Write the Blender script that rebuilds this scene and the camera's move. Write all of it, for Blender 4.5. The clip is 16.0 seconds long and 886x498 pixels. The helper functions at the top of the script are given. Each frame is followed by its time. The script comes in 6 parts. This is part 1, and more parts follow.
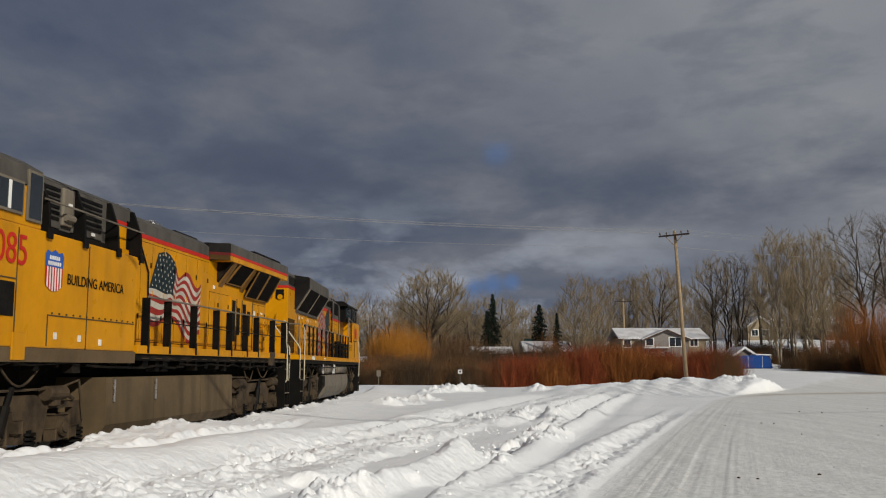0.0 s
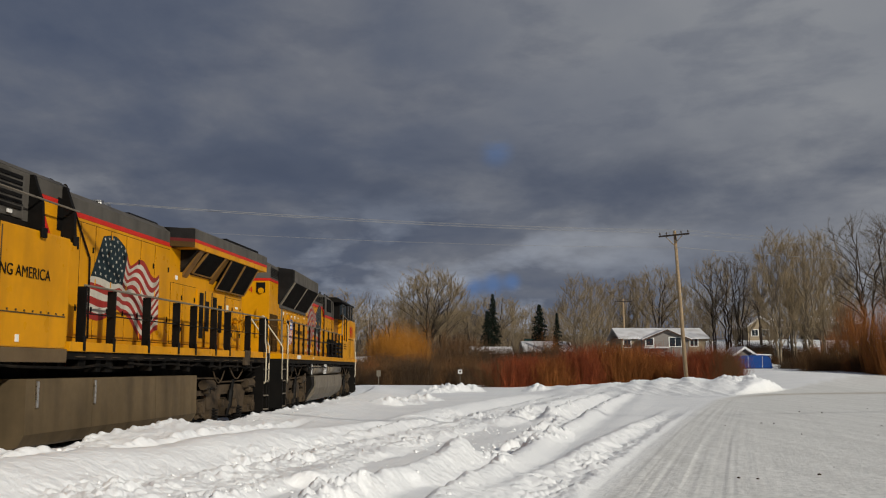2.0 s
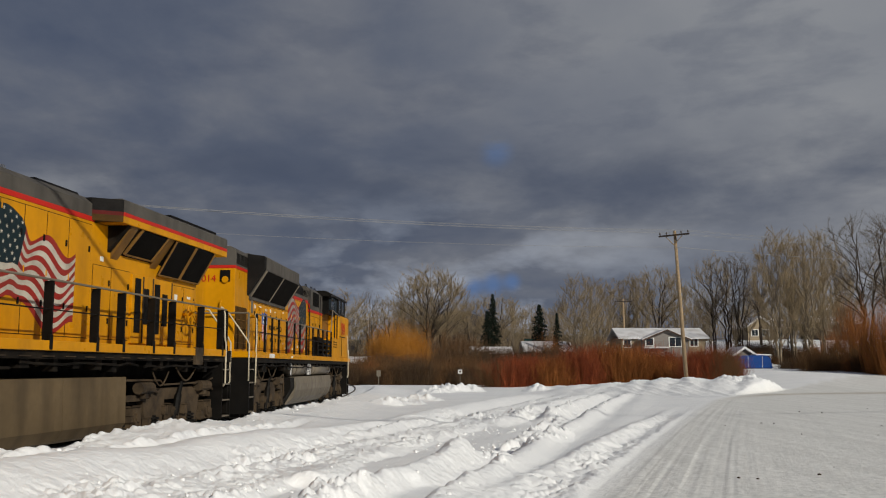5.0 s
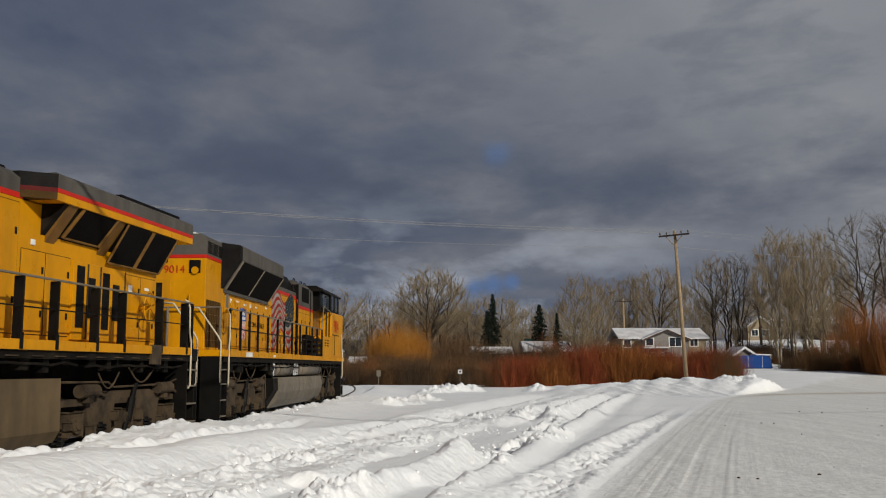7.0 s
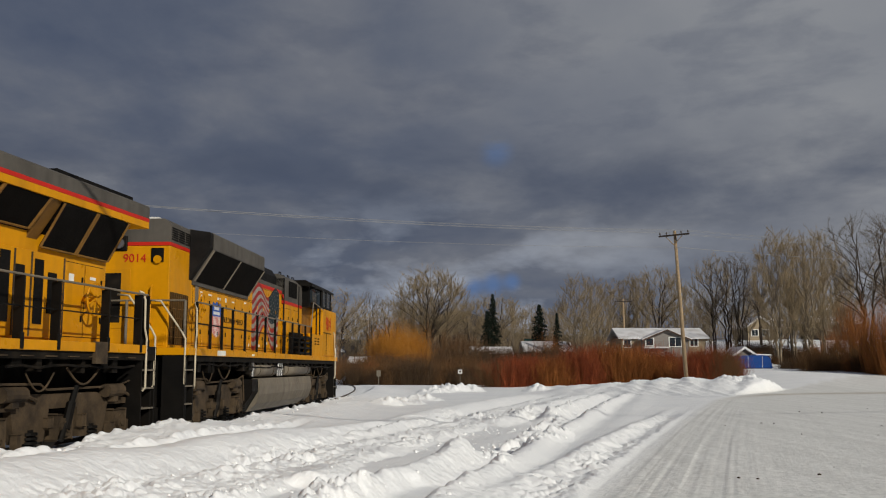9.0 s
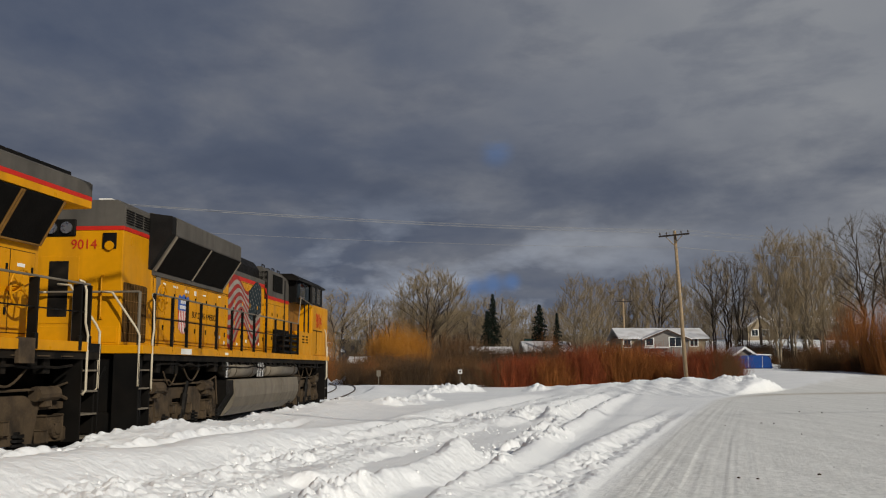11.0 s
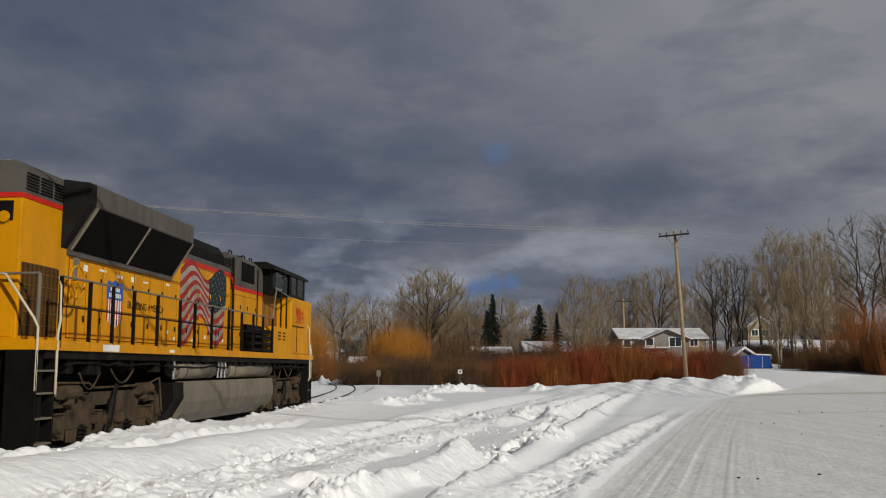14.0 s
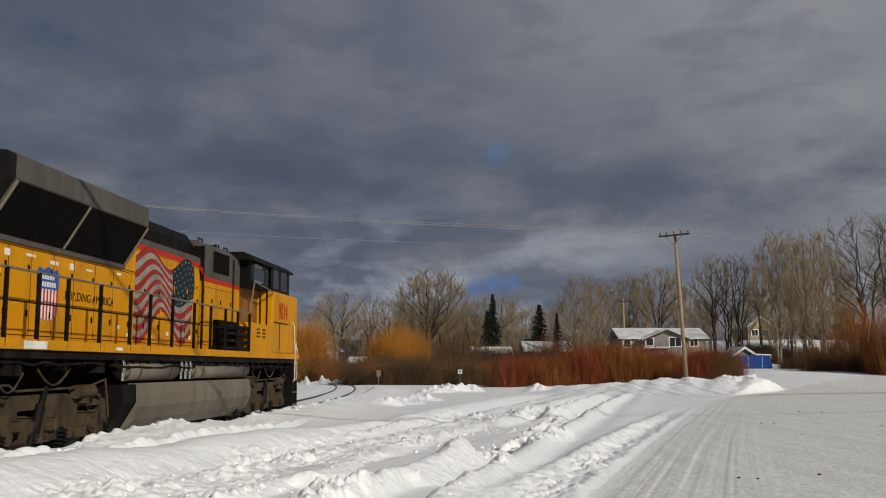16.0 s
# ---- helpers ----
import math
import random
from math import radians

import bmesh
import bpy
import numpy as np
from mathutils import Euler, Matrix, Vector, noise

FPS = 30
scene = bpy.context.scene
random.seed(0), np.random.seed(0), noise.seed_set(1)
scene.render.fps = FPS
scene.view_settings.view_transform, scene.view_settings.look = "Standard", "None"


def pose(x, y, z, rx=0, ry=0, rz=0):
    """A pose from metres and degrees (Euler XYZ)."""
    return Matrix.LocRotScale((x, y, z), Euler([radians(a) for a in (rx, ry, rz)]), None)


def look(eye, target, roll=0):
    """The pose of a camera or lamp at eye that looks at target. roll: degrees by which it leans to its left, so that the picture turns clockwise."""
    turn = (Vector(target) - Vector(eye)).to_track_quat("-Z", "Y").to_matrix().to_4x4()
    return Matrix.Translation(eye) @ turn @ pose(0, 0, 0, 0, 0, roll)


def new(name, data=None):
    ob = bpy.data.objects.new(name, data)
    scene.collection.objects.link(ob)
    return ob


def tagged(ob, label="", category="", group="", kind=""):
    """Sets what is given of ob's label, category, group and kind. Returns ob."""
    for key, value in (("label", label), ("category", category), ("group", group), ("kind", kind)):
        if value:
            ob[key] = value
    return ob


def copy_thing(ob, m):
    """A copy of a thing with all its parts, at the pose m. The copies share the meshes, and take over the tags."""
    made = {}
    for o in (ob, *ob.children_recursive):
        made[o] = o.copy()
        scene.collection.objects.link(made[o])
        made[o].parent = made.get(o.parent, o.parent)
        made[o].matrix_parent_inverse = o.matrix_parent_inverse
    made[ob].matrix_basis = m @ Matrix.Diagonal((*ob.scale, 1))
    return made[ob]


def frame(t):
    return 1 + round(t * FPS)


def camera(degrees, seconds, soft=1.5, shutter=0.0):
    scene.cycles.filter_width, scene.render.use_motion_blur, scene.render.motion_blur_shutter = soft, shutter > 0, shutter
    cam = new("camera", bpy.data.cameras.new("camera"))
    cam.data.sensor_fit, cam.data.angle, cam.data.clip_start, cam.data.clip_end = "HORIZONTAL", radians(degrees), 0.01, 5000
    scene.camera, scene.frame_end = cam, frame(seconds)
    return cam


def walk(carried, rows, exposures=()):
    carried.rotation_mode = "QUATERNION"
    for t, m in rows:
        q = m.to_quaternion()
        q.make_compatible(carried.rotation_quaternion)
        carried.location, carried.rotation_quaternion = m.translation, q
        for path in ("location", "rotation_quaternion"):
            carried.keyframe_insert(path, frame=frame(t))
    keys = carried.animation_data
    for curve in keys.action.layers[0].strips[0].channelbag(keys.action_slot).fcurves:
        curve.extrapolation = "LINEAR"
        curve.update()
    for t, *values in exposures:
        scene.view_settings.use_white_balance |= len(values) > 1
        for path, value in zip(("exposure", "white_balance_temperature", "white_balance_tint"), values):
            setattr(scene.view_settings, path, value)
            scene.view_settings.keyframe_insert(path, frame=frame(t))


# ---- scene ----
# ---------------------------------------------------------------- camera
# z = 0 is the top of the rails; the camera stands still at the roadside
EYE_Z = 1.13
cam = camera(50.06, 16.0, soft=1.1)
STAND = pose(0, 0, EYE_Z, 90 + 7.13, 0, 0)
walk(cam, [(0.0, STAND), (16.0, STAND)])

# ---------------------------------------------------------------- light
SUN_AZ, SUN_EL = 143.0, 27.0          # degrees, clockwise from the way the camera looks
world = bpy.data.worlds.new("winter_sky")
scene.world = world
world.use_nodes = True


def build_sky():
    nt = world.node_tree
    nt.nodes.clear()
    N, L = nt.nodes.new, nt.links.new

    def math_(op, a, b=None, clamp=False):
        n = N("ShaderNodeMath")
        n.operation, n.use_clamp = op, clamp
        for i, v in enumerate((a, b)):
            if v is None:
                continue
            if isinstance(v, (int, float)):
                n.inputs[i].default_value = v
            else:
                L(v, n.inputs[i])
        return n.outputs[0]

    def noise_(vec, scale, detail, rough, distort=0.0):
        n = N("ShaderNodeTexNoise")
        n.inputs["Scale"].default_value, n.inputs["Detail"].default_value = scale, detail
        n.inputs["Roughness"].default_value, n.inputs["Distortion"].default_value = rough, distort
        L(vec, n.inputs["Vector"])
        return n.outputs["Fac"]

    def ramp_(fac, stops):
        n = N("ShaderNodeValToRGB")
        while len(n.color_ramp.elements) < len(stops):
            n.color_ramp.elements.new(0.5)
        for e, (p, c) in zip(n.color_ramp.elements, stops):
            e.position, e.color = p, (*c, 1)
        L(fac, n.inputs[0])
        return n.outputs[0]

    def mix_(fac, a, b):
        n = N("ShaderNodeMix")
        n.data_type = "RGBA"
        for s, v in ((0, fac), (6, a), (7, b)):
            if isinstance(v, tuple):
                n.inputs[s].default_value = (*v, 1)
            elif isinstance(v, (int, float)):
                n.inputs[s].default_value = v
            else:
                L(v, n.inputs[s])
        return n.outputs[2]

    sky = N("ShaderNodeTexSky")
    sky.sky_type, sky.sun_disc = "NISHITA", False
    sky.sun_elevation, sky.sun_rotation = radians(SUN_EL), radians(SUN_AZ)
    co = N("ShaderNodeTexCoord").outputs["Generated"]
    sep = N("ShaderNodeSeparateXYZ")
    L(co, sep.inputs[0])
    # flat cloud deck: the direction divided by its height
    zz = math_("ADD", math_("MAXIMUM", sep.outputs[2], 0.0), 0.27)
    comb = N("ShaderNodeCombineXYZ")
    L(math_("DIVIDE", sep.outputs[0], zz), comb.inputs[0])
    L(math_("DIVIDE", sep.outputs[1], zz), comb.inputs[1])
    deck = comb.outputs[0]
    big = noise_(deck, 1.15, 9, 0.54, 0.25)
    fine = noise_(deck, 3.6, 9, 0.56, 0.2)
    v = math_("ADD", math_("MULTIPLY", big, 0.76), math_("MULTIPLY", fine, 0.24))
    cloud = ramp_(v, [(0.36, (0.056, 0.074, 0.120)), (0.47, (0.090, 0.106, 0.146)),
                      (0.56, (0.135, 0.146, 0.175)), (0.68, (0.24, 0.25, 0.27))])
    def toward(px, py, wide):
        """Mask that is 1 towards a bearing of the view and fades over so many picture widths."""
        d = Vector(((px - 784) / 1679, 1.0, (651 - py) / 1679)).normalized()
        n = N("ShaderNodeVectorMath")
        n.operation = "DISTANCE"
        L(co, n.inputs[0])
        n.inputs[1].default_value = d
        m = N("ShaderNodeMapRange")
        m.interpolation_type = "SMOOTHERSTEP"
        m.inputs[1].default_value, m.inputs[2].default_value, m.inputs[3].default_value, m.inputs[4].default_value = wide, 0.0, 0.0, 1.0
        L(n.outputs["Value"], m.inputs[0])
        return m.outputs[0]

    # a thinner, lighter part of the cloud deck
    veil = math_("MULTIPLY", toward(1560, -120, 0.60), math_("ADD", math_("MULTIPLY", big, 0.9), 0.35))
    cloud = mix_(veil, cloud, (0.262, 0.270, 0.284))
    # a darker belt of the deck some ten degrees up
    belt = N("ShaderNodeMapRange")
    belt.interpolation_type = "SMOOTHERSTEP"
    for i, v_ in enumerate((0.085, 0.0, 0.0, 1.0)):
        belt.inputs[i + 1].default_value = v_
    L(math_("ABSOLUTE", math_("SUBTRACT", sep.outputs[2], 0.185)), belt.inputs[0])
    cloud = mix_(math_("MULTIPLY", math_("MULTIPLY", belt.outputs[0], 0.75), ramp_(fine, [(0.34, (1, 1, 1)), (0.62, (0.15, 0.15, 0.15))])), cloud, (0.066, 0.080, 0.116))
    # paler torn clouds low down
    low = math_("SUBTRACT", 1.0, math_("MULTIPLY", sep.outputs[2], 5.2), True)
    flat = N("ShaderNodeCombineXYZ")
    L(math_("MULTIPLY", sep.outputs[0], 5.0), flat.inputs[0])
    L(math_("MULTIPLY", sep.outputs[2], 13.0), flat.inputs[1])
    L(math_("MULTIPLY", sep.outputs[1], 2.0), flat.inputs[2])
    puff = noise_(flat.outputs[0], 1.5, 9, 0.56, 0.15)
    torn = ramp_(puff, [(0.47, (0, 0, 0)), (0.62, (1, 1, 1))])
    cloud = mix_(math_("MULTIPLY", ramp_(puff, [(0.36, (1, 1, 1)), (0.50, (0, 0, 0))]), 0.32), cloud, (0.062, 0.078, 0.120))
    cloud = mix_(math_("MULTIPLY", math_("MULTIPLY", math_("MULTIPLY", low, torn), 0.85), math_("ADD", toward(760, 450, 0.40), 0.16, True)), cloud, (0.40, 0.44, 0.51))
    # open sky in gaps
    gap = ramp_(noise_(deck, 0.55, 4, 0.5), [(0.30, (1, 1, 1)), (0.36, (0, 0, 0))])
    blue = math_("MULTIPLY", ramp_(puff, [(0.50, (1, 1, 1)), (0.62, (0, 0, 0))]), math_("ADD", math_("ADD", math_("ADD", toward(838, 508, 0.017), toward(872, 504, 0.019)), toward(906, 500, 0.015)), math_("MULTIPLY", toward(880, 262, 0.026), 0.6), True))
    cloud = mix_(math_("MULTIPLY", blue, 0.6), cloud, (0.075, 0.155, 0.34))
    bg1, bg2, mx = N("ShaderNodeBackground"), N("ShaderNodeBackground"), N("ShaderNodeMixShader")
    L(sky.outputs[0], bg1.inputs[0])
    bg1.inputs[1].default_value = 0.06
    L(cloud, bg2.inputs[0])
    bg2.inputs[1].default_value = 1.07
    L(gap, mx.inputs[0])
    L(bg2.outputs[0], mx.inputs[1])
    L(bg1.outputs[0], mx.inputs[2])
    out = N("ShaderNodeOutputWorld")
    L(mx.outputs[0], out.inputs[0])


build_sky()
sun_data = bpy.data.lights.new("sun", "SUN")
sun_data.energy, sun_data.angle, sun_data.color = 3.35, radians(0.6), (1.0, 0.955, 0.845)
sun_ob = new("sun", sun_data)
_e, _a = radians(SUN_EL), radians(SUN_AZ)
SUN_DIR = Vector((math.sin(_a) * math.cos(_e), math.cos(_a) * math.cos(_e), math.sin(_e)))
sun_ob.matrix_world = look(SUN_DIR * 50, (0, 0, 0))
scene.view_settings.exposure = 0.0

# ---------------------------------------------------------------- materials
def material(name, base, rough=0.6, metal=0.0, var=0.15, scale=3.0, bump=0.0, bump_scale=40.0,
             dirt=None, dirt_amount=0.0, dirt_scale=1.2, island=0.0, per_object=0.0, streak=False, spec=0.15):
    """Principled surface: colour varied at two scales, stains or streaks of dirt, fine relief."""
    m = bpy.data.materials.new(name)
    m.use_nodes = True
    nt = m.node_tree
    N, L = nt.nodes.new, nt.links.new
    bsdf = nt.nodes["Principled BSDF"]
    bsdf.inputs["Roughness"].default_value, bsdf.inputs["Metallic"].default_value = rough, metal
    bsdf.inputs["Specular IOR Level"].default_value = spec
    co = N("ShaderNodeTexCoord").outputs["Object"]

    def noise_(sc, detail=5, vec=None):
        n = N("ShaderNodeTexNoise")
        n.inputs["Scale"].default_value, n.inputs["Detail"].default_value = sc, detail
        L(vec or co, n.inputs["Vector"])
        return n.outputs["Fac"]

    def span(fac, lo, hi, a, b):
        n = N("ShaderNodeMapRange")
        for i, v in enumerate((lo, hi, a, b)):
            n.inputs[i + 1].default_value = v
        L(fac, n.inputs[0])
        return n.outputs[0]

    def mul(a, b):
        n = N("ShaderNodeMath")
        n.operation = "MULTIPLY"
        L(a, n.inputs[0])
        L(b, n.inputs[1])
        return n.outputs[0]

    value = mul(span(noise_(scale), 0.3, 0.7, 1 - var, 1 + var), span(noise_(scale * 9), 0.3, 0.7, 1 - var * 0.5, 1 + var * 0.5))
    if island:
        g = N("ShaderNodeNewGeometry")
        value = mul(value, span(g.outputs["Random Per Island"], 0, 1, 1 - island, 1 + island))
    if per_object:
        o = N("ShaderNodeObjectInfo")
        value = mul(value, span(o.outputs["Random"], 0, 1, 1 - per_object, 1 + per_object))
    hsv = N("ShaderNodeHueSaturation")
    hsv.inputs["Color"].default_value = (*base, 1)
    L(value, hsv.inputs["Value"])
    col = hsv.outputs[0]
    if dirt:
        mx = N("ShaderNodeMix")
        mx.data_type = "RGBA"
        vec = co
        if streak:
            mp = N("ShaderNodeMapping")
            mp.inputs["Scale"].default_value = (2.2, 2.2, 0.35)
            L(co, mp.inputs[0])
            vec = mp.outputs[0]
        L(span(noise_(dirt_scale, 8, vec), 0.45, 0.75, 0, dirt_amount), mx.inputs[0])
        L(col, mx.inputs[6])
        mx.inputs[7].default_value = (*dirt, 1)
        col = mx.outputs[2]
    L(col, bsdf.inputs["Base Color"])
    L(span(noise_(scale * 4), 0.3, 0.7, max(rough - 0.1, 0.02), min(rough + 0.1, 1)), bsdf.inputs["Roughness"])
    if bump:
        b = N("ShaderNodeBump")
        b.inputs["Strength"].default_value, b.inputs["Distance"].default_value = 1.0, bump
        L(noise_(bump_scale, 6), b.inputs["Height"])
        L(b.outputs[0], bsdf.inputs["Normal"])
    return m


GRIME = (0.09, 0.065, 0.045)
M = dict(
    yellow=material("armour_yellow_paint", (0.56, 0.240, 0.003), 0.36, var=0.09, scale=0.7, dirt=(0.10, 0.05, 0.015), dirt_amount=0.32, dirt_scale=1.0, streak=True, spec=0.12),
    grey=material("harbour_grey_paint", (0.085, 0.076, 0.065), 0.65, var=0.12, scale=0.8, dirt=(0.03, 0.027, 0.024), dirt_amount=0.6, streak=True),
    red=material("red_paint", (0.45, 0.020, 0.012), 0.45, var=0.12),
    white=material("white_paint", (0.72, 0.70, 0.66), 0.5, var=0.08, dirt=GRIME, dirt_amount=0.25),
    cream=material("cream_rail_paint", (0.52, 0.45, 0.33), 0.5, var=0.1, dirt=GRIME, dirt_amount=0.3),
    blue=material("blue_paint", (0.03, 0.09, 0.35), 0.45, var=0.1),
    flag_blue=material("flag_blue_paint", (0.010, 0.020, 0.024), 0.6, var=0.15),
    flag_white=material("flag_white_paint", (0.46, 0.42, 0.35), 0.55, var=0.15, dirt=GRIME, dirt_amount=0.4, dirt_scale=2.5),
    flag_grimed=material("grimed_flag_white_paint", (0.27, 0.235, 0.20), 0.55, var=0.2, dirt=GRIME, dirt_amount=0.55, dirt_scale=2.5),
    black=material("black_steel", (0.005, 0.0045, 0.004), 0.6, var=0.25, dirt=(0.025, 0.018, 0.012), dirt_amount=0.3, spec=0.1),
    dark=material("sooty_underframe", (0.006, 0.005, 0.004), 0.8, var=0.3, dirt=(0.045, 0.033, 0.022), dirt_amount=0.4, dirt_scale=3, spec=0.1),
    truck=material("dusty_truck_steel", (0.070, 0.048, 0.028), 0.8, var=0.25, dirt=(0.010, 0.008, 0.007), dirt_amount=0.9, dirt_scale=2.5, bump=0.003, spec=0.2),
    tank=material("grey_tank_paint", (0.16, 0.135, 0.102), 0.55, var=0.1, scale=0.8, dirt=(0.045, 0.034, 0.022), dirt_amount=0.5, dirt_scale=0.6, streak=True, spec=0.25),
    tank_brown=material("road_grimed_tank_paint", (0.115, 0.081, 0.044), 0.7, var=0.15, scale=0.7, dirt=(0.022, 0.016, 0.011), dirt_amount=0.7, dirt_scale=0.6, streak=True),
    skirt=material("grimy_tan_skirt", (0.115, 0.078, 0.042), 0.65, var=0.12, dirt=(0.04, 0.026, 0.014), dirt_amount=0.5),
    steel=material("bright_steel", (0.55, 0.53, 0.50), 0.3, 1.0, var=0.1),
    wheel=material("wheel_steel", (0.07, 0.06, 0.05), 0.55, 0.4, var=0.2),
    mesh=material("radiator_screen", (0.006, 0.0055, 0.005), 0.95, var=0.2, spec=0.05, bump=0.01, bump_scale=25),
    rail=material("rusty_rail", (0.07, 0.045, 0.03), 0.5, 0.5, var=0.2),
    tie=material("weathered_sleeper", (0.09, 0.07, 0.05), 0.85, var=0.3, bump=0.006),
    pole=material("weathered_pole_wood", (0.27, 0.195, 0.12), 0.85, var=0.25, scale=6, bump=0.004, bump_scale=20),
    wire=material("dull_wire", (0.24, 0.24, 0.24), 0.6, 0.3),
    insul=material("porcelain", (0.08, 0.07, 0.065), 0.3),
    siding=material("pale_siding", (0.20, 0.18, 0.165), 0.75, var=0.08),
    siding2=material("tan_siding", (0.27, 0.215, 0.145), 0.75, var=0.08),
    brown=material("brown_siding", (0.07, 0.045, 0.033), 0.8, var=0.15),
    trimw=material("white_trim", (0.7, 0.69, 0.66), 0.6, var=0.05),
    tarp=material("blue_tarp", (0.006, 0.045, 0.20), 0.5, var=0.15, bump=0.02, bump_scale=3),
    green=material("green_roofing", (0.02, 0.12, 0.07), 0.5),
    bark=material("pale_bark", (0.19, 0.152, 0.108), 0.9, var=0.25, scale=2, island=0.2),
    bark_dark=material("dark_bark", (0.05, 0.038, 0.03), 0.9, var=0.25, scale=2, island=0.2),
    twig=material("bare_twigs", (0.245, 0.187, 0.116), 0.9, var=0.2, scale=0.5, island=0.3),
    twig_far=material("far_twigs", (0.19, 0.145, 0.095), 0.9, var=0.2, scale=0.3, island=0.3),
    twig_grey=material("grey_twigs", (0.12, 0.093, 0.066), 0.9, var=0.2, scale=0.5, island=0.3),
    willow=material("orange_willow_twigs", (0.36, 0.15, 0.022), 0.8, var=0.2, scale=0.5, island=0.3),
    red_osier=material("red_osier_stems", (0.205, 0.048, 0.018), 0.8, var=0.40, scale=0.22, island=0.28),
    brush=material("brown_brush_stems", (0.125, 0.066, 0.029), 0.85, var=0.25, scale=0.4, island=0.35),
    brush_dark=material("dark_brush_stems", (0.075, 0.047, 0.027), 0.85, var=0.25, scale=0.4, island=0.35),
    needles=material("spruce_needles", (0.010, 0.015, 0.010), 0.9, var=0.3, island=0.3),
    hill=material("wooded_hill", (0.022, 0.022, 0.030), 0.95, var=0.3, scale=0.01),
)


def glass(name, tint=(0.02, 0.025, 0.03)):
    m = bpy.data.materials.new(name)
    m.use_nodes = True
    b = m.node_tree.nodes["Principled BSDF"]
    b.inputs["Base Color"].default_value = (*tint, 1)
    b.inputs["Roughness"].default_value = 0.06
    return m


M["glass"] = glass("dark_window_glass")


# ---------------------------------------------------------------- mesh helpers
def box(bm, x0, x1, y0, y1, z0, z1, bevel=0.0):
    r = bmesh.ops.create_cube(bm, size=1)
    vs = r["verts"]
    for v in vs:
        v.co = Vector((x0 + (v.co.x + 0.5) * (x1 - x0), y0 + (v.co.y + 0.5) * (y1 - y0), z0 + (v.co.z + 0.5) * (z1 - z0)))
    if bevel:
        es = list({e for v in vs for e in v.link_edges})
        bmesh.ops.bevel(bm, geom=es, offset=bevel, segments=2, affect="EDGES", profile=0.5)
    return bm


def tube(bm, a, b, r0, r1=None, seg=8, caps=True):
    a, b = Vector(a), Vector(b)
    r1 = r0 if r1 is None else r1
    q = (b - a).to_track_quat("Z", "Y")
    ring = []
    for p, r in ((a, r0), (b, r1)):
        ring.append([bm.verts.new(p + q @ Vector((r * math.cos(2 * math.pi * i / seg), r * math.sin(2 * math.pi * i / seg), 0))) for i in range(seg)])
    for i in range(seg):
        bm.faces.new((ring[0][i], ring[0][(i + 1) % seg], ring[1][(i + 1) % seg], ring[1][i]))
    if caps:
        bm.faces.new(ring[0][::-1])
        bm.faces.new(ring[1])
    return bm


def pipe(bm, pts, r, seg=8):
    """One continuous bent tube through the points."""
    pts = [Vector(p) for p in pts]
    last, rings = None, []
    for k, p in enumerate(pts):
        d = (pts[min(k + 1, len(pts) - 1)] - pts[max(k - 1, 0)]).normalized()
        if last is None:
            side = d.orthogonal().normalized()
        else:
            side = (last - d * last.dot(d)).normalized()
        last = side
        up = d.cross(side)
        rings.append([bm.verts.new(p + side * (r * math.cos(2 * math.pi * i / seg)) + up * (r * math.sin(2 * math.pi * i / seg))) for i in range(seg)])
    for a, b in zip(rings, rings[1:]):
        for i in range(seg):
            bm.faces.new((a[i], a[(i + 1) % seg], b[(i + 1) % seg], b[i]))
    bm.faces.new(rings[0][::-1])
    bm.faces.new(rings[-1])
    return bm


def prism(bm, outline, y0, y1, axis="y"):
    """Closed outline of (x, z) carried from y0 to y1 (axis y), or of (y, z) along x."""
    def co(p, d):
        return (p[0], d, p[1]) if axis == "y" else (d, p[0], p[1])
    A = [bm.verts.new(co(p, y0)) for p in outline]
    B = [bm.verts.new(co(p, y1)) for p in outline]
    n = len(outline)
    for i in range(n):
        bm.faces.new((A[i], A[(i + 1) % n], B[(i + 1) % n], B[i]))
    bm.faces.new(A[::-1])
    bm.faces.new(B)
    return bm


def finish(name, bm, mat, smooth=False):
    bmesh.ops.recalc_face_normals(bm, faces=bm.faces)
    me = bpy.data.meshes.new(name)
    bm.to_mesh(me)
    bm.free()
    me.materials.append(mat)
    if smooth:
        me.polygons.foreach_set("use_smooth", [True] * len(me.polygons))
    return me


def part(name, bm, mat, parent, label="", smooth=False):
    ob = new(name, finish(name, bm, mat, smooth))
    ob.parent = parent
    if label:
        ob["label"] = label
    return ob


def thing(name, label, category, m=None, group="", kind="", bm=None, mat=None, smooth=False):
    ob = new(name, finish(name, bm, mat, smooth) if bm else None)
    if m:
        ob.matrix_basis = m
    return tagged(ob, label, category, group, kind)


def B():
    return bmesh.new()

# ---------------------------------------------------------------- the railway's line
TRACK_X0, TRACK_Y0, TRACK_TH, TRACK_K = -7.905, 20.0, 0.1025, -0.0035324


def track_at(s):
    th = TRACK_TH + TRACK_K * s
    return (TRACK_X0 + (math.cos(TRACK_TH) - math.cos(th)) / TRACK_K, TRACK_Y0 + (math.sin(th) - math.sin(TRACK_TH)) / TRACK_K, th)


CX, CY = TRACK_X0 - math.cos(TRACK_TH) / abs(TRACK_K), TRACK_Y0 + math.sin(TRACK_TH) / abs(TRACK_K)
RADIUS = 1 / abs(TRACK_K)


def track_v(x, y):
    """Distance of a place from the track's middle, positive towards the road; arrays or numbers."""
    return np.hypot(x - CX, y - CY) - RADIUS


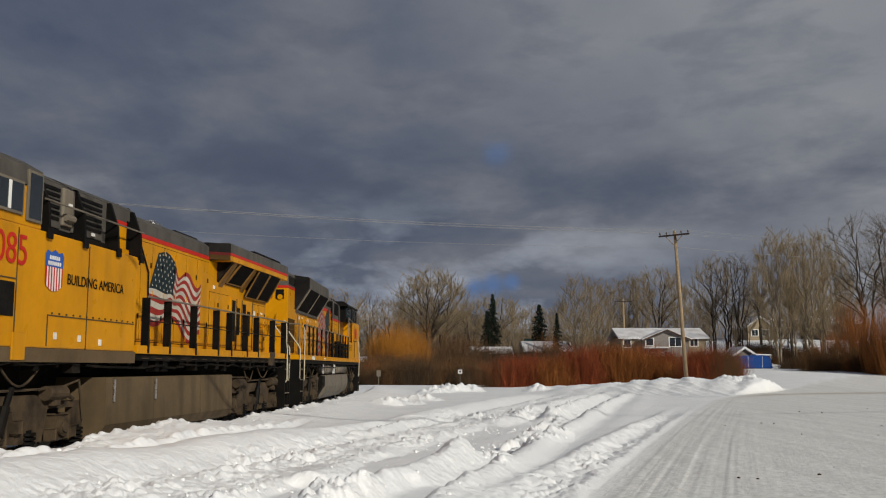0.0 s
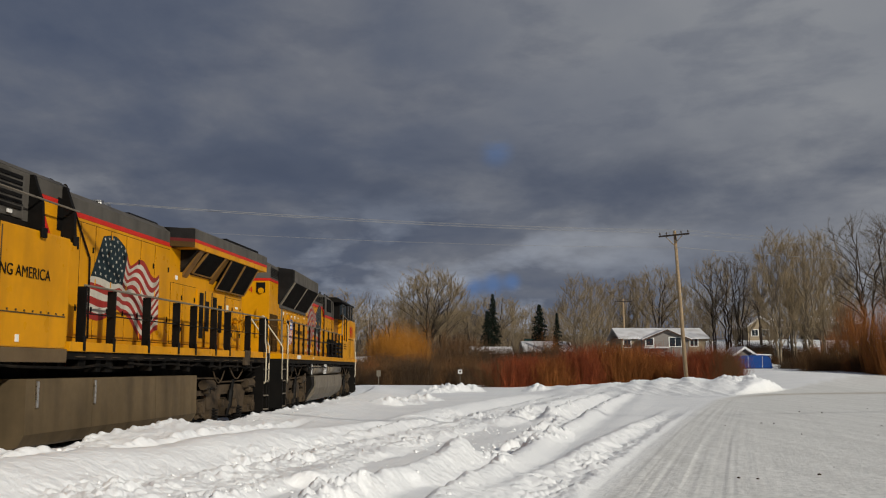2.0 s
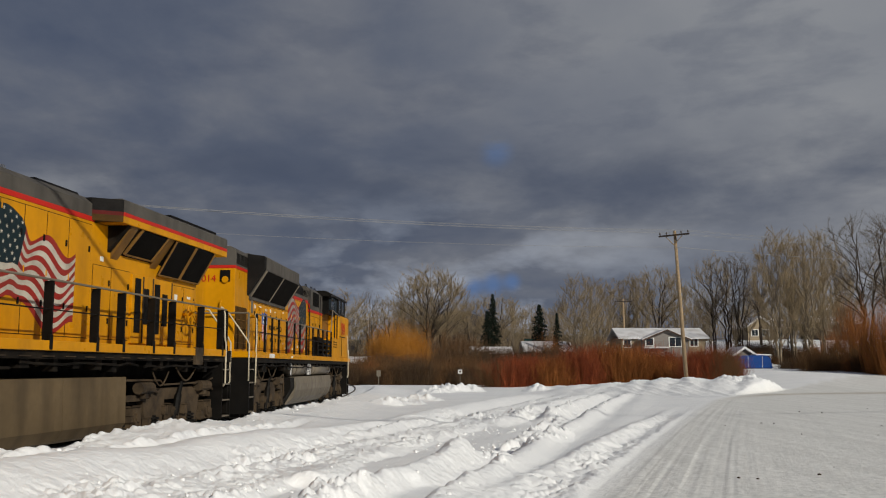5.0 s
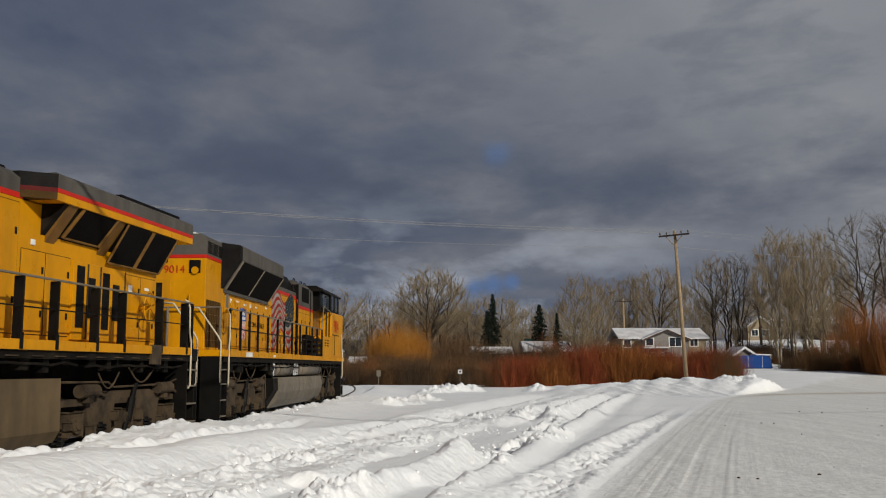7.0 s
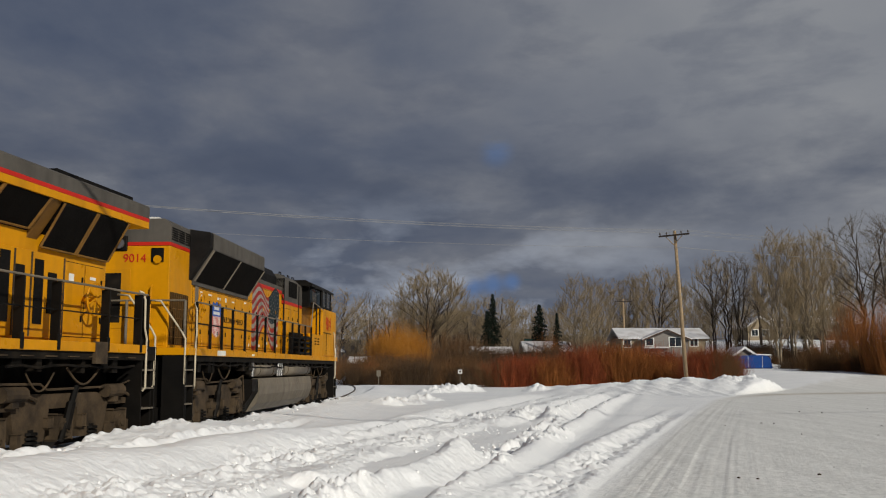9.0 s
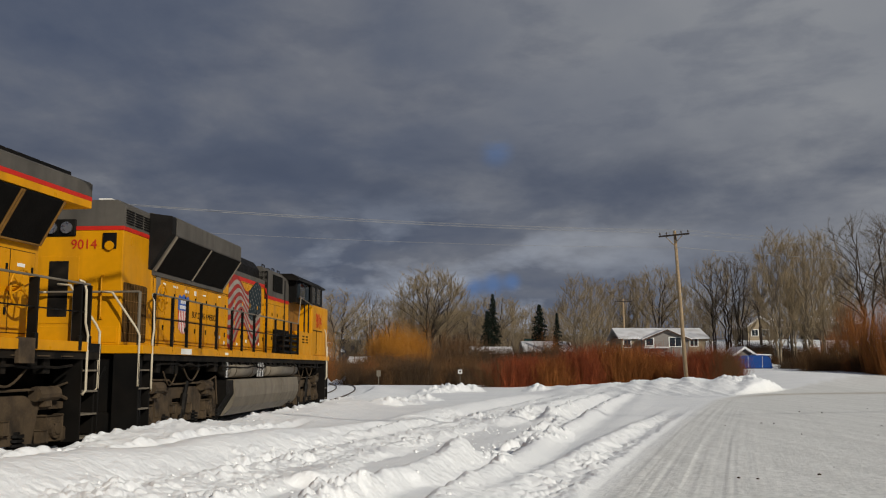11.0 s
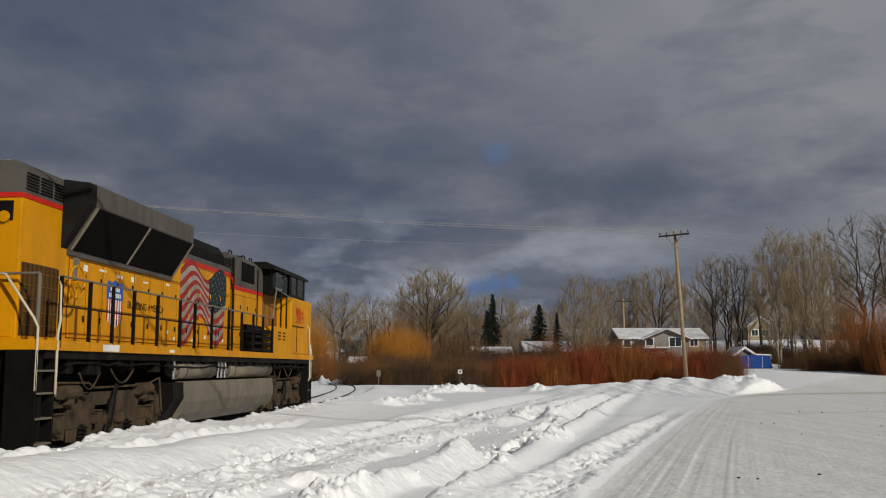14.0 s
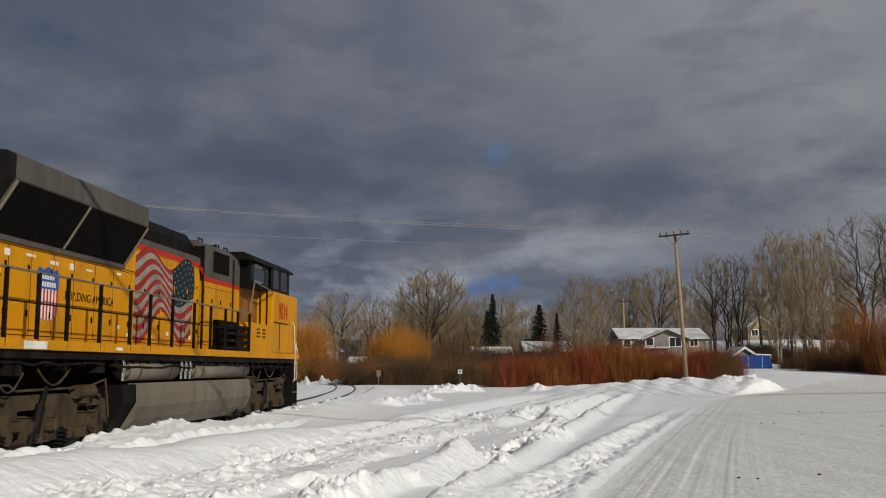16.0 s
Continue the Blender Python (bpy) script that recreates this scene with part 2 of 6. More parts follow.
# ---------------------------------------------------------------- ground: one sheet to the horizon
def smooth(a, b, x):
    t = np.clip((x - a) / (b - a), 0, 1)
    return t * t * (3 - 2 * t)


def lattice(x, y, seed):
    i, j = np.floor(x), np.floor(y)
    fx, fy = x - i, y - j
    fx, fy = fx * fx * (3 - 2 * fx), fy * fy * (3 - 2 * fy)

    def h(a, b):
        v = np.sin(a * 127.1 + b * 311.7 + seed * 74.7) * 43758.5453
        return v - np.floor(v)
    return (h(i, j) * (1 - fx) + h(i + 1, j) * fx) * (1 - fy) + (h(i, j + 1) * (1 - fx) + h(i + 1, j + 1) * fx) * fy


def fbm(x, y, seed, octaves=4):
    s, a, n = 0.0, 0.5, 0.0
    for k in range(octaves):
        s, n = s + a * lattice(x, y, seed + k), n + a
        x, y, a = x * 2.03, y * 2.03, a * 0.5
    return s / n - 0.5


def road_edge(y):
    """The road's left edge, x by y; it opens out towards the far junction."""
    return -1.70 + 0.29 * y + 0.0006 * y * y + 0.0085 * np.maximum(y - 46, 0) ** 2


def ridge(q, at, width, height):
    return height * np.exp(-((q - at) / width) ** 2)


def heap(x, y, cx, cy, r, h):
    d = np.hypot(x - cx, y - cy) / r
    return h * np.clip(1 - d * d, 0, 1) ** 1.2


def chunks(x, y, size, seed, share=0.6):
    """Broken snow: rounded clods scattered on a jittered lattice, height 0 to 1."""
    u, w = x / size, y / size
    i0, j0 = np.floor(u), np.floor(w)
    top = np.zeros_like(u)
    for di in (-1, 0, 1):
        for dj in (-1, 0, 1):
            i, j = i0 + di, j0 + dj
            h = np.sin(i * 127.1 + j * 311.7 + seed * 17.3) * 43758.5453
            a = h - np.floor(h)
            h = np.sin(i * 269.5 + j * 183.3 + seed * 9.1) * 28001.8384
            b = h - np.floor(h)
            h = np.sin(i * 419.2 + j * 71.9 + seed * 3.7) * 15731.7431
            c = h - np.floor(h)
            r = 0.35 + 0.55 * c
            d2 = ((u - i - a) ** 2 + (w - j - b) ** 2 * 0.8) / (r * r)
            top = np.maximum(top, np.where(b * 7.31 % 1 < share, np.sqrt(np.clip(1 - d2, 0, 1)) * (0.35 + 0.65 * c), 0))
    return top


def along(x, y):
    """Distance across the plough's lines, which run a little less askew than the road."""
    return x - 0.24 * (y - 18)


def roughness(x, y):
    """How churned the snow is, 0 to 1."""
    p, q = along(x, y) + 0.8 * fbm(x / 2.2, y / 3.5, 13), x - road_edge(y)
    core = smooth(-3.6, -2.7, p) * (1 - smooth(1.5, 2.1, p))
    patch = 0.25 + 0.75 * smooth(-0.10, 0.12, fbm(x / 1.7, y / 2.9, 11))
    core = core * patch * (1 - 0.75 * smooth(27, 44, y)) * (1 - smooth(52, 60, y))
    rim = np.exp(-((q + 0.62) / 0.30) ** 2) * (1 - smooth(17, 24, y)) * smooth(-0.12, 0.1, fbm(x / 1.2, y / 1.2, 15))
    return np.clip(core + 0.7 * rim, 0, 1) * smooth(2.9, 3.6, track_v(x, y))


CREST_Y, CREST_Z = [13.8, 14.6, 15.5, 16.4, 17.2, 18.4, 19.8, 21.4, 24.3, 28.9, 34.2], [-0.04, -0.1, -0.13, -0.04, -0.02, -0.0, 0.04, -0.09, -0.17, -0.15, -0.16]


def ground_z(x, y):
    v, q = track_v(x, y), x - road_edge(y)
    z = np.full_like(x, -0.46) + 0.10 * fbm(x / 9, y / 9, 3) * smooth(-1, -4, q)
    # trackbed and its snow shoulder, higher towards the near end
    near = 1 - smooth(12, 34, y)
    z = z - 0.05 * (1 - smooth(1.5, 2.0, np.abs(v)))
    crest = (np.interp(y, CREST_Y, CREST_Z) + 0.46) * np.exp(-((v - 2.3) / np.where(v > 2.3, 1.6, 0.38)) ** 2)
    crest = crest * (1 + 0.25 * fbm(x / 0.9, y / 0.9, 21) + 0.20 * fbm(x / 0.3, y / 0.3, 22))
    crumbs = np.exp(-((v - 2.15) / 0.22) ** 2) * smooth(-0.15, 0.1, fbm(x / 0.8, y / 0.8, 23)) * (np.abs(y) < 45)
    crest = crest + crumbs * (0.10 * chunks(x, y, 0.20, 24, 0.5) + 0.06 * chunks(x, y, 0.10, 25, 0.6))
    z = z + np.where(np.abs(y) < 70, crest, 0)
    z = z + 0.10 * near * np.exp(-((v - 4.4) / 1.0) ** 2) * (1 + fbm(x / 2, y / 2, 8))
    for gauge in (-0.72, 0.72):
        z = z - 0.03 * np.exp(-((v - gauge) / 0.13) ** 2)
    fade = 1 - smooth(46, 62, y)
    p = along(x, y) + 0.30 * fbm(x / 2.4, y / 4.0, 31)
    # a narrow sled track with crumbs pushed out on its far side
    s = x - np.interp(y, [10, 14.8, 18.6, 22.6, 31], [-6.6, -5.15, -4.35, -3.85, -3.4]) + 0.10 * fbm(x / 0.8, y / 0.8, 33)
    mark = smooth(8, 10, y) * (1 - smooth(22, 28, y))
    z = z + mark * (-ridge(s, 0.0, 0.13, 0.085) + 0.10 * np.exp(-((s + 0.25) / 0.15) ** 2) * (0.3 + chunks(x, y, 0.28, 34, 0.7)))
    # long plough ridges
    z = z + fade * (ridge(p, -3.75, 0.62, 0.20) + ridge(p, -2.2, 0.30, 0.07) + ridge(p, -0.9, 0.40, 0.12) + ridge(p, 0.28, 0.30, 0.20) + ridge(p, 1.75, 0.30, 0.24) + ridge(p, 2.7, 0.5, 0.05))
    z = z - fade * (ridge(p, -2.75, 0.40, 0.10) + ridge(p, -0.30, 0.30, 0.10) + ridge(p, 1.0, 0.34, 0.16))
    # low berm and furrow along the road
    qq = q + 0.18 * fbm(x / 1.6, y / 1.6, 35)
    z = z + (1 - smooth(24, 40, y)) * (ridge(qq, -1.05, 0.20, 0.08) - ridge(qq, -0.62, 0.2, 0.06) + ridge(qq, -0.22, 0.12, 0.04) + 0.05 * ridge(qq, -0.7, 0.5, 1.0) * chunks(x, y, 0.16, 36, 0.6))
    rough = roughness(x, y)
    z = z + rough * (0.07 * chunks(x, y, 0.50, 41, 0.40) + 0.095 * chunks(x, y, 0.22, 42, 0.45) + 0.085 * chunks(x, y, 0.12, 43, 0.55) + 0.045 * chunks(x, y, 0.065, 44, 0.6)
                     + 0.20 * fbm(x / 1.6, y / 2.4, 45, 3) + 0.07 * fbm(x / 0.3, y / 0.35, 46, 3) - 0.06)
    z = z + (0.05 * fbm(x / 1.5, y / 2.4, 48, 3) + 0.012 * fbm(x / 0.18, y / 0.2, 49, 2)) * smooth(2.0, 2.8, v) * smooth(-0.3, -1.0, q) * (1 - smooth(70, 110, y))
    # troughs dug by wheels, each with a bank of thrown-up snow on the road side
    for hx, hy, rx, ry, d in ((0.45, 22.4, 0.55, 4.2, 0.60), (1.80, 24.4, 0.45, 4.4, 0.48), (-1.9, 25.5, 0.45, 2.6, 0.30), (-0.25, 12.5, 0.50, 1.0, 0.4), (-1.95, 12.6, 0.45, 0.9, 0.4), (-0.9, 17.0, 0.35, 1.2, 0.3)):
        c = (x - hx - 0.24 * (y - hy) + 0.45 * fbm(x / 0.9, y / 1.3, 81)) / rx
        run = np.clip(1 - ((y - hy) / (ry * 1.5)) ** 2, 0, 1)
        w = smooth(0, 0.35, run) * smooth(-1.7, -0.7, c) * (1 - smooth(0.85, 1.15, c))
        z = z * (1 - w) + w * (-0.52 - 0.10 * d + 0.03 * fbm(x / 0.4, y / 0.4, 82))
        z = z + 0.11 * d * ry * smooth(0, 0.9, run) * np.exp(-((c - 1.40) / np.where(c < 1.40, 0.28, 0.7)) ** 2) * (0.85 + 0.3 * chunks(x, y, 0.16, 83, 0.6))
    # heaps pushed up by the plough
    for hx, hy, r, h in ((0.2, 63, 1.3, 0.5), (1.3, 64, 1.5, 0.55), (-0.6, 61, 1.0, 0.5), (-0.9, 46, 0.9, 0.42), (-1.7, 42, 0.9, 0.36), (-2.3, 40, 0.7, 0.3), (6.3, 64, 1.0, 0.55), (-9, 100, 3, 1.2), (-13, 104, 4, 1.3)):
        z = z + heap(x, y, hx, hy, r * 1.15, h * 0.72) * (0.45 + 1.1 * fbm(x / 0.8, y / 0.9, 51) + 0.8 * chunks(x, y, 0.50, 52, 0.6) + 0.5 * chunks(x, y, 0.22, 53, 0.5))
    # long bank in front of the shrubs, highest at the road
    top = 0.10 + 0.28 * smooth(5, 9, x) + 0.42 * smooth(9, 16, x) + 0.10 * smooth(18.5, 21, x)
    bank = top * smooth(4.5, 8, x) * (1 - smooth(20.6, 24.6, x + 0.05 * (y - 66)))
    prof = np.where(y < 65.5, smooth(53, 65.5, y) ** 1.25, 1 - 0.7 * smooth(65.5, 71, y))
    z = z + bank * prof * (1 + 0.30 * fbm(x / 1.6, y / 2.5, 61) + 0.16 * fbm(x / 0.5, y / 0.7, 62) + 0.10 * np.sin(3.2 * x - 1.1 * y + 5 * fbm(x / 2, y / 4, 63))
                              + 0.26 * chunks(x, y, 0.30, 64, 0.5) * smooth(61, 65, y) * (0.3 + smooth(18.5, 20, x)))
    z = z + (0.16 * fbm((x + 0.1 * y) / 0.55, y / 9, 65, 3) + 0.05 * fbm(x / 0.3, y / 0.5, 66, 2)) * smooth(50, 55, y) * (1 - smooth(64, 67, y)) * smooth(7, 10, x) * (1 - smooth(21, 24, x))
    # road: packed, with lengthwise wheel marks
    on = smooth(-0.35, 0.15, q)
    grooves = 0.022 * fbm(q / 0.075, y / 16, 71, 3) * np.exp(-((q - 0.6) / 1.3) ** 2) + 0.014 * fbm(q / 0.35, y / 25, 73, 3)
    z = np.where(on > 0, z * (1 - on) + on * (-0.47 + grooves + 0.004 * fbm(x / 0.5, y / 0.5, 74)), z)
    # the land rises beyond
    z = z + 1.5 * smooth(58, 95, y) * smooth(19, 30, x) + 5.0 * smooth(95, 165, y) * smooth(22, 50, x)
    z = z - 0.4 * smooth(85, 110, y) * (1 - smooth(6, 24, x))
    return z


def build_ground():
    n_fine, n_back = 900, 90
    ang = np.concatenate([np.linspace(radians(-33), radians(33), n_fine, endpoint=False), np.linspace(radians(33), radians(327), n_back, endpoint=False)])
    rad = np.concatenate([np.geomspace(0.6, 10.0, 30, endpoint=False), np.geomspace(10.0, 75.0, 740, endpoint=False), np.geomspace(75, 4000, 110)])
    A, R = np.meshgrid(ang, rad)
    X, Y = np.sin(A) * R, np.cos(A) * R
    Z = ground_z(X, Y)
    V = np.stack([X, Y, Z], -1).reshape(-1, 3)
    na, nr = len(ang), len(rad)
    i, j = np.meshgrid(np.arange(nr - 1), np.arange(na), indexing="ij")
    q = np.stack([i * na + j, i * na + (j + 1) % na, (i + 1) * na + (j + 1) % na, (i + 1) * na + j], -1).reshape(-1, 4)[:, ::-1]
    me = bpy.data.meshes.new("ground")
    verts = np.vstack([V, [[0, 0, float(ground_z(np.array([0.0]), np.array([0.0]))[0])]]])
    c = len(verts) - 1
    cap = [(c, k, (k + 1) % na) for k in range(na)]
    me.from_pydata(verts.tolist(), [], q.tolist() + cap)
    me.polygons.foreach_set("use_smooth", [True] * len(me.polygons))
    vx, vy = verts[:, 0], verts[:, 1]
    q = vx - road_edge(vy)
    on = smooth(-0.3, 0.4, q) * (1 - 0.6 * smooth(60, 110, vy))
    me.attributes.new("road", "FLOAT", "POINT").data.foreach_set("value", on.astype(np.float32))
    worn = np.clip(np.exp(-((q - 10.5 - 0.15 * (vy - 20)) / 2.2) ** 2) + np.exp(-((vy - 61 + 12 * np.exp(-np.clip(vx - 14.3, 0, 99) / 4.5)) / 1.3) ** 2) * 0.75 * smooth(0, 1.5, q) * smooth(13, 15, vx), 0, 1)
    me.attributes.new("worn", "FLOAT", "POINT").data.foreach_set("value", worn.astype(np.float32))
    me.materials.append(snow_material())
    return tagged(new("ground", me), "trampled and ploughed white snow over level ground", "snow", kind="structure")


def snow_material():
    """Clean snow, greyer and browner where the road is packed and sanded."""
    m = bpy.data.materials.new("snow")
    m.use_nodes = True
    nt = m.node_tree
    N, L = nt.nodes.new, nt.links.new
    bsdf = nt.nodes["Principled BSDF"]
    bsdf.inputs["Roughness"].default_value = 0.55
    bsdf.inputs["Specular IOR Level"].default_value = 0.3
    co = N("ShaderNodeTexCoord").outputs["Object"]

    def noise_(sc, detail=5, vec=None):
        n = N("ShaderNodeTexNoise")
        n.inputs["Scale"].default_value, n.inputs["Detail"].default_value = sc, detail
        L(vec or co, n.inputs["Vector"])
        return n.outputs["Fac"]

    def span(fac, lo, hi, a, b):
        n = N("ShaderNodeMapRange")
        for i, v in enumerate((lo, hi, a, b)):
            n.inputs[i + 1].default_value = v
        L(fac, n.inputs[0])
        return n.outputs[0]

    def mix_(fac, a, b):
        n = N("ShaderNodeMix")
        n.data_type = "RGBA"
        L(fac, n.inputs[0])
        for s, v in ((6, a), (7, b)):
            if isinstance(v, tuple):
                n.inputs[s].default_value = (*v, 1)
            else:
                L(v, n.inputs[s])
        return n.outputs[2]

    road = N("ShaderNodeAttribute")
    road.attribute_name = "road"
    worn = N("ShaderNodeAttribute")
    worn.attribute_name = "worn"
    clean = mix_(span(noise_(0.5), 0.35, 0.65, 0, 1), (0.86, 0.86, 0.86), (0.80, 0.805, 0.815))
    streak = N("ShaderNodeMapping")
    streak.inputs["Rotation"].default_value = (0, 0, radians(18))
    streak.inputs["Scale"].default_value = (2.6, 0.10, 1)
    L(co, streak.inputs[0])
    packed = mix_(span(noise_(1.0, 6, streak.outputs[0]), 0.35, 0.65, 0, 1), (0.84, 0.83, 0.80), (0.72, 0.71, 0.68))
    packed = mix_(span(noise_(7, 6), 0.38, 0.66, 0, 0.55), packed, (0.56, 0.55, 0.52))
    packed = mix_(span(noise_(14, 3), 0.66, 0.72, 0, 0.5), packed, (0.30, 0.29, 0.27))
    sanded = mix_(span(noise_(0.8, 7, streak.outputs[0]), 0.40, 0.62, 0, 1), (0.50, 0.45, 0.37), (0.40, 0.34, 0.26))
    packed = mix_(worn.outputs["Fac"], packed, sanded)
    col = mix_(road.outputs["Fac"], clean, packed)
    L(col, bsdf.inputs["Base Color"])
    b = N("ShaderNodeBump")
    b.inputs["Strength"].default_value, b.inputs["Distance"].default_value = 1.0, 0.026
    L(noise_(9, 8), b.inputs["Height"])
    b2 = N("ShaderNodeBump")
    b2.inputs["Strength"].default_value, b2.inputs["Distance"].default_value = 1.0, 0.006
    L(noise_(60, 3), b2.inputs["Height"])
    L(b.outputs[0], b2.inputs["Normal"])
    L(b2.outputs[0], bsdf.inputs["Normal"])
    return m


ground = build_ground()


def height_at(x, y):
    return float(ground_z(np.array([float(x)]), np.array([float(y)]))[0])


# ---------------------------------------------------------------- railway track
def build_track():
    t = thing("railway_track", "rusty rails on sleepers buried in snow", "railway track", kind="structure")
    rise = -0.46
    prof = [(-0.07, -0.17), (0.07, -0.17), (0.02, -0.13), (0.015, -0.05), (0.037, -0.04), (0.037, -0.005), (-0.037, -0.005), (-0.037, -0.04), (-0.015, -0.05), (-0.02, -0.13)]
    for g in (-0.755, 0.755):
        verts, faces = [], []
        ss = [-60 + 2 * k for k in range(111)]
        for s in ss:
            x, y, th = track_at(s)
            for a, z in prof:
                verts.append((x + (g + a) * math.cos(th), y - (g + a) * math.sin(th), z + rise))
        n = len(prof)
        for k in range(len(ss) - 1):
            for i in range(n):
                faces.append((k * n + i, k * n + (i + 1) % n, (k + 1) * n + (i + 1) % n, (k + 1) * n + i))
        me = bpy.data.meshes.new("rail")
        me.from_pydata(verts, [], faces)
        me.materials.append(M["rail"])
        r = new("rail", me)
        r.parent = t
    bm = B()
    box(bm, -0.12, 0.12, -1.3, 1.3, -0.84, -0.65, 0.01)
    me = finish("sleeper", bm, M["tie"])
    for k in range(200):
        s = -55 + 0.6 * k
        x, y, th = track_at(s)
        o = new("sleeper", me)
        o.matrix_basis = pose(x, y, 0, 0, 0, 90 - math.degrees(th))
        o.parent = t
    return t


build_track()


# ---------------------------------------------------------------- clods of snow thrown up by the plough
def build_clods():
    rng = np.random.default_rng(7)
    n = 60000
    y = rng.uniform(7, 60, n)
    x = road_edge(y) + rng.uniform(-10, 0, n)
    keep = rng.uniform(0, 1, n) < roughness(x, y) ** 1.2 * 0.14
    x, y = x[keep], y[keep]
    # along the crest beside the rails
    m = 70
    s = rng.uniform(-14, 25, m)
    vv = rng.normal(2.4, 0.30, m)
    th = TRACK_TH + TRACK_K * s
    tx = TRACK_X0 + (np.cos(TRACK_TH) - np.cos(th)) / TRACK_K + vv * np.cos(th)
    ty = TRACK_Y0 + (np.sin(th) - np.sin(TRACK_TH)) / TRACK_K - vv * np.sin(th)
    m2 = 500
    bx = rng.uniform(8, 23, m2)
    by = rng.normal(66, 1.2, m2)
    x, y = np.concatenate([x, tx, bx]), np.concatenate([y, ty, by])
    size = np.clip(rng.lognormal(-3.95, 0.5, len(x)), 0.010, 0.06)
    z = ground_z(x, y) + size * 0.05
    bm = bmesh.new()
    bmesh.ops.create_icosphere(bm, subdivisions=1, radius=1)
    base = np.array([v.co[:] for v in bm.verts])
    tri = np.array([[v.index for v in f.verts] for f in bm.faces])
    bm.free()
    V = base[None] * size[:, None, None] * rng.uniform(0.6, 1.35, (len(x), len(base), 1)) * np.array([1, 1, 0.75])
    V = V + np.stack([x, y, z], -1)[:, None]
    F = tri[None] + (np.arange(len(x)) * len(base))[:, None, None]
    me = bpy.data.meshes.new("snow_clods")
    me.from_pydata(V.reshape(-1, 3).tolist(), [], F.reshape(-1, 3).tolist())
    me.polygons.foreach_set("use_smooth", [True] * len(me.polygons))
    me.materials.append(material("snow_clod", (0.82, 0.82, 0.825), 0.6, var=0.04))
    return tagged(new("snow_clods", me), "loose white clods of ploughed snow", "snow clods", kind="stuff")


build_clods()


# ---------------------------------------------------------------- grit on the packed road
def build_grit():
    rng = np.random.default_rng(17)
    n = 26
    y = rng.uniform(9, 40, n)
    x = road_edge(y) + rng.uniform(0.3, 9, n)
    bm = B()
    for a, b in zip(x, y):
        z = height_at(a, b)
        r = float(rng.uniform(0.008, 0.028))
        m = Matrix.Translation((a, b, z + r * 0.3)) @ Matrix.Rotation(float(rng.uniform(0, 6)), 4, "Z") @ Matrix.Diagonal((r * 1.4, r, r * 0.7, 1))
        bmesh.ops.create_icosphere(bm, subdivisions=1, radius=1, matrix=m)
    thing("road_grit", "dark specks of gravel on packed snow", "gravel", kind="stuff", bm=bm, mat=M["brown"])


build_grit()


# ---------------------------------------------------------------- trees and shrubs
def mesh_from(name, V, F, mat):
    me = bpy.data.meshes.new(name)
    me.from_pydata(V, [], F)
    me.materials.append(mat)
    return me


class Strands:
    """Collects tapered limbs (many-sided) and twigs (three-sided) as one mesh."""

    def __init__(self):
        self.V, self.F = [], []

    def limb(self, pts, r0, r1, sides=5):
        n0, k = len(self.V), len(pts)
        for i, p in enumerate(pts):
            d = (pts[min(i + 1, k - 1)] - pts[max(i - 1, 0)])
            q = d.to_track_quat("Z", "Y") if d.length > 1e-6 else Vector((0, 0, 1)).to_track_quat("Z", "Y")
            r = r0 + (r1 - r0) * i / (k - 1)
            for j in range(sides):
                a = 2 * math.pi * j / sides
                self.V.append((p + q @ Vector((r * math.cos(a), r * math.sin(a), 0)))[:])
        for i in range(k - 1):
            for j in range(sides):
                a, b = n0 + i * sides + j, n0 + i * sides + (j + 1) % sides
                self.F.append((a, b, b + sides, a + sides))

    def twig(self, a, b, w, rnd):
        """A spike with a three-cornered foot."""
        n0 = len(self.V)
        d = b - a
        s = d.cross(Vector((rnd.uniform(-1, 1), rnd.uniform(-1, 1), rnd.uniform(-1, 1))))
        s = s.normalized() * w if s.length > 1e-6 else Vector((w, 0, 0))
        u = d.cross(s).normalized() * w
        self.V += [(a + s)[:], (a - s * 0.5 + u * 0.87)[:], (a - s * 0.5 - u * 0.87)[:], b[:]]
        self.F += [(n0, n0 + 1, n0 + 3), (n0 + 1, n0 + 2, n0 + 3), (n0 + 2, n0, n0 + 3)]


def wander(rnd, a, d, length, steps, bend, up=0.0):
    pts, p, d = [a.copy()], a.copy(), d.normalized()
    for _ in range(steps):
        d = (d + Vector((rnd.gauss(0, bend), rnd.gauss(0, bend), rnd.gauss(0, bend) + up))).normalized()
        p = p + d * (length / steps)
        pts.append(p.copy())
    return pts


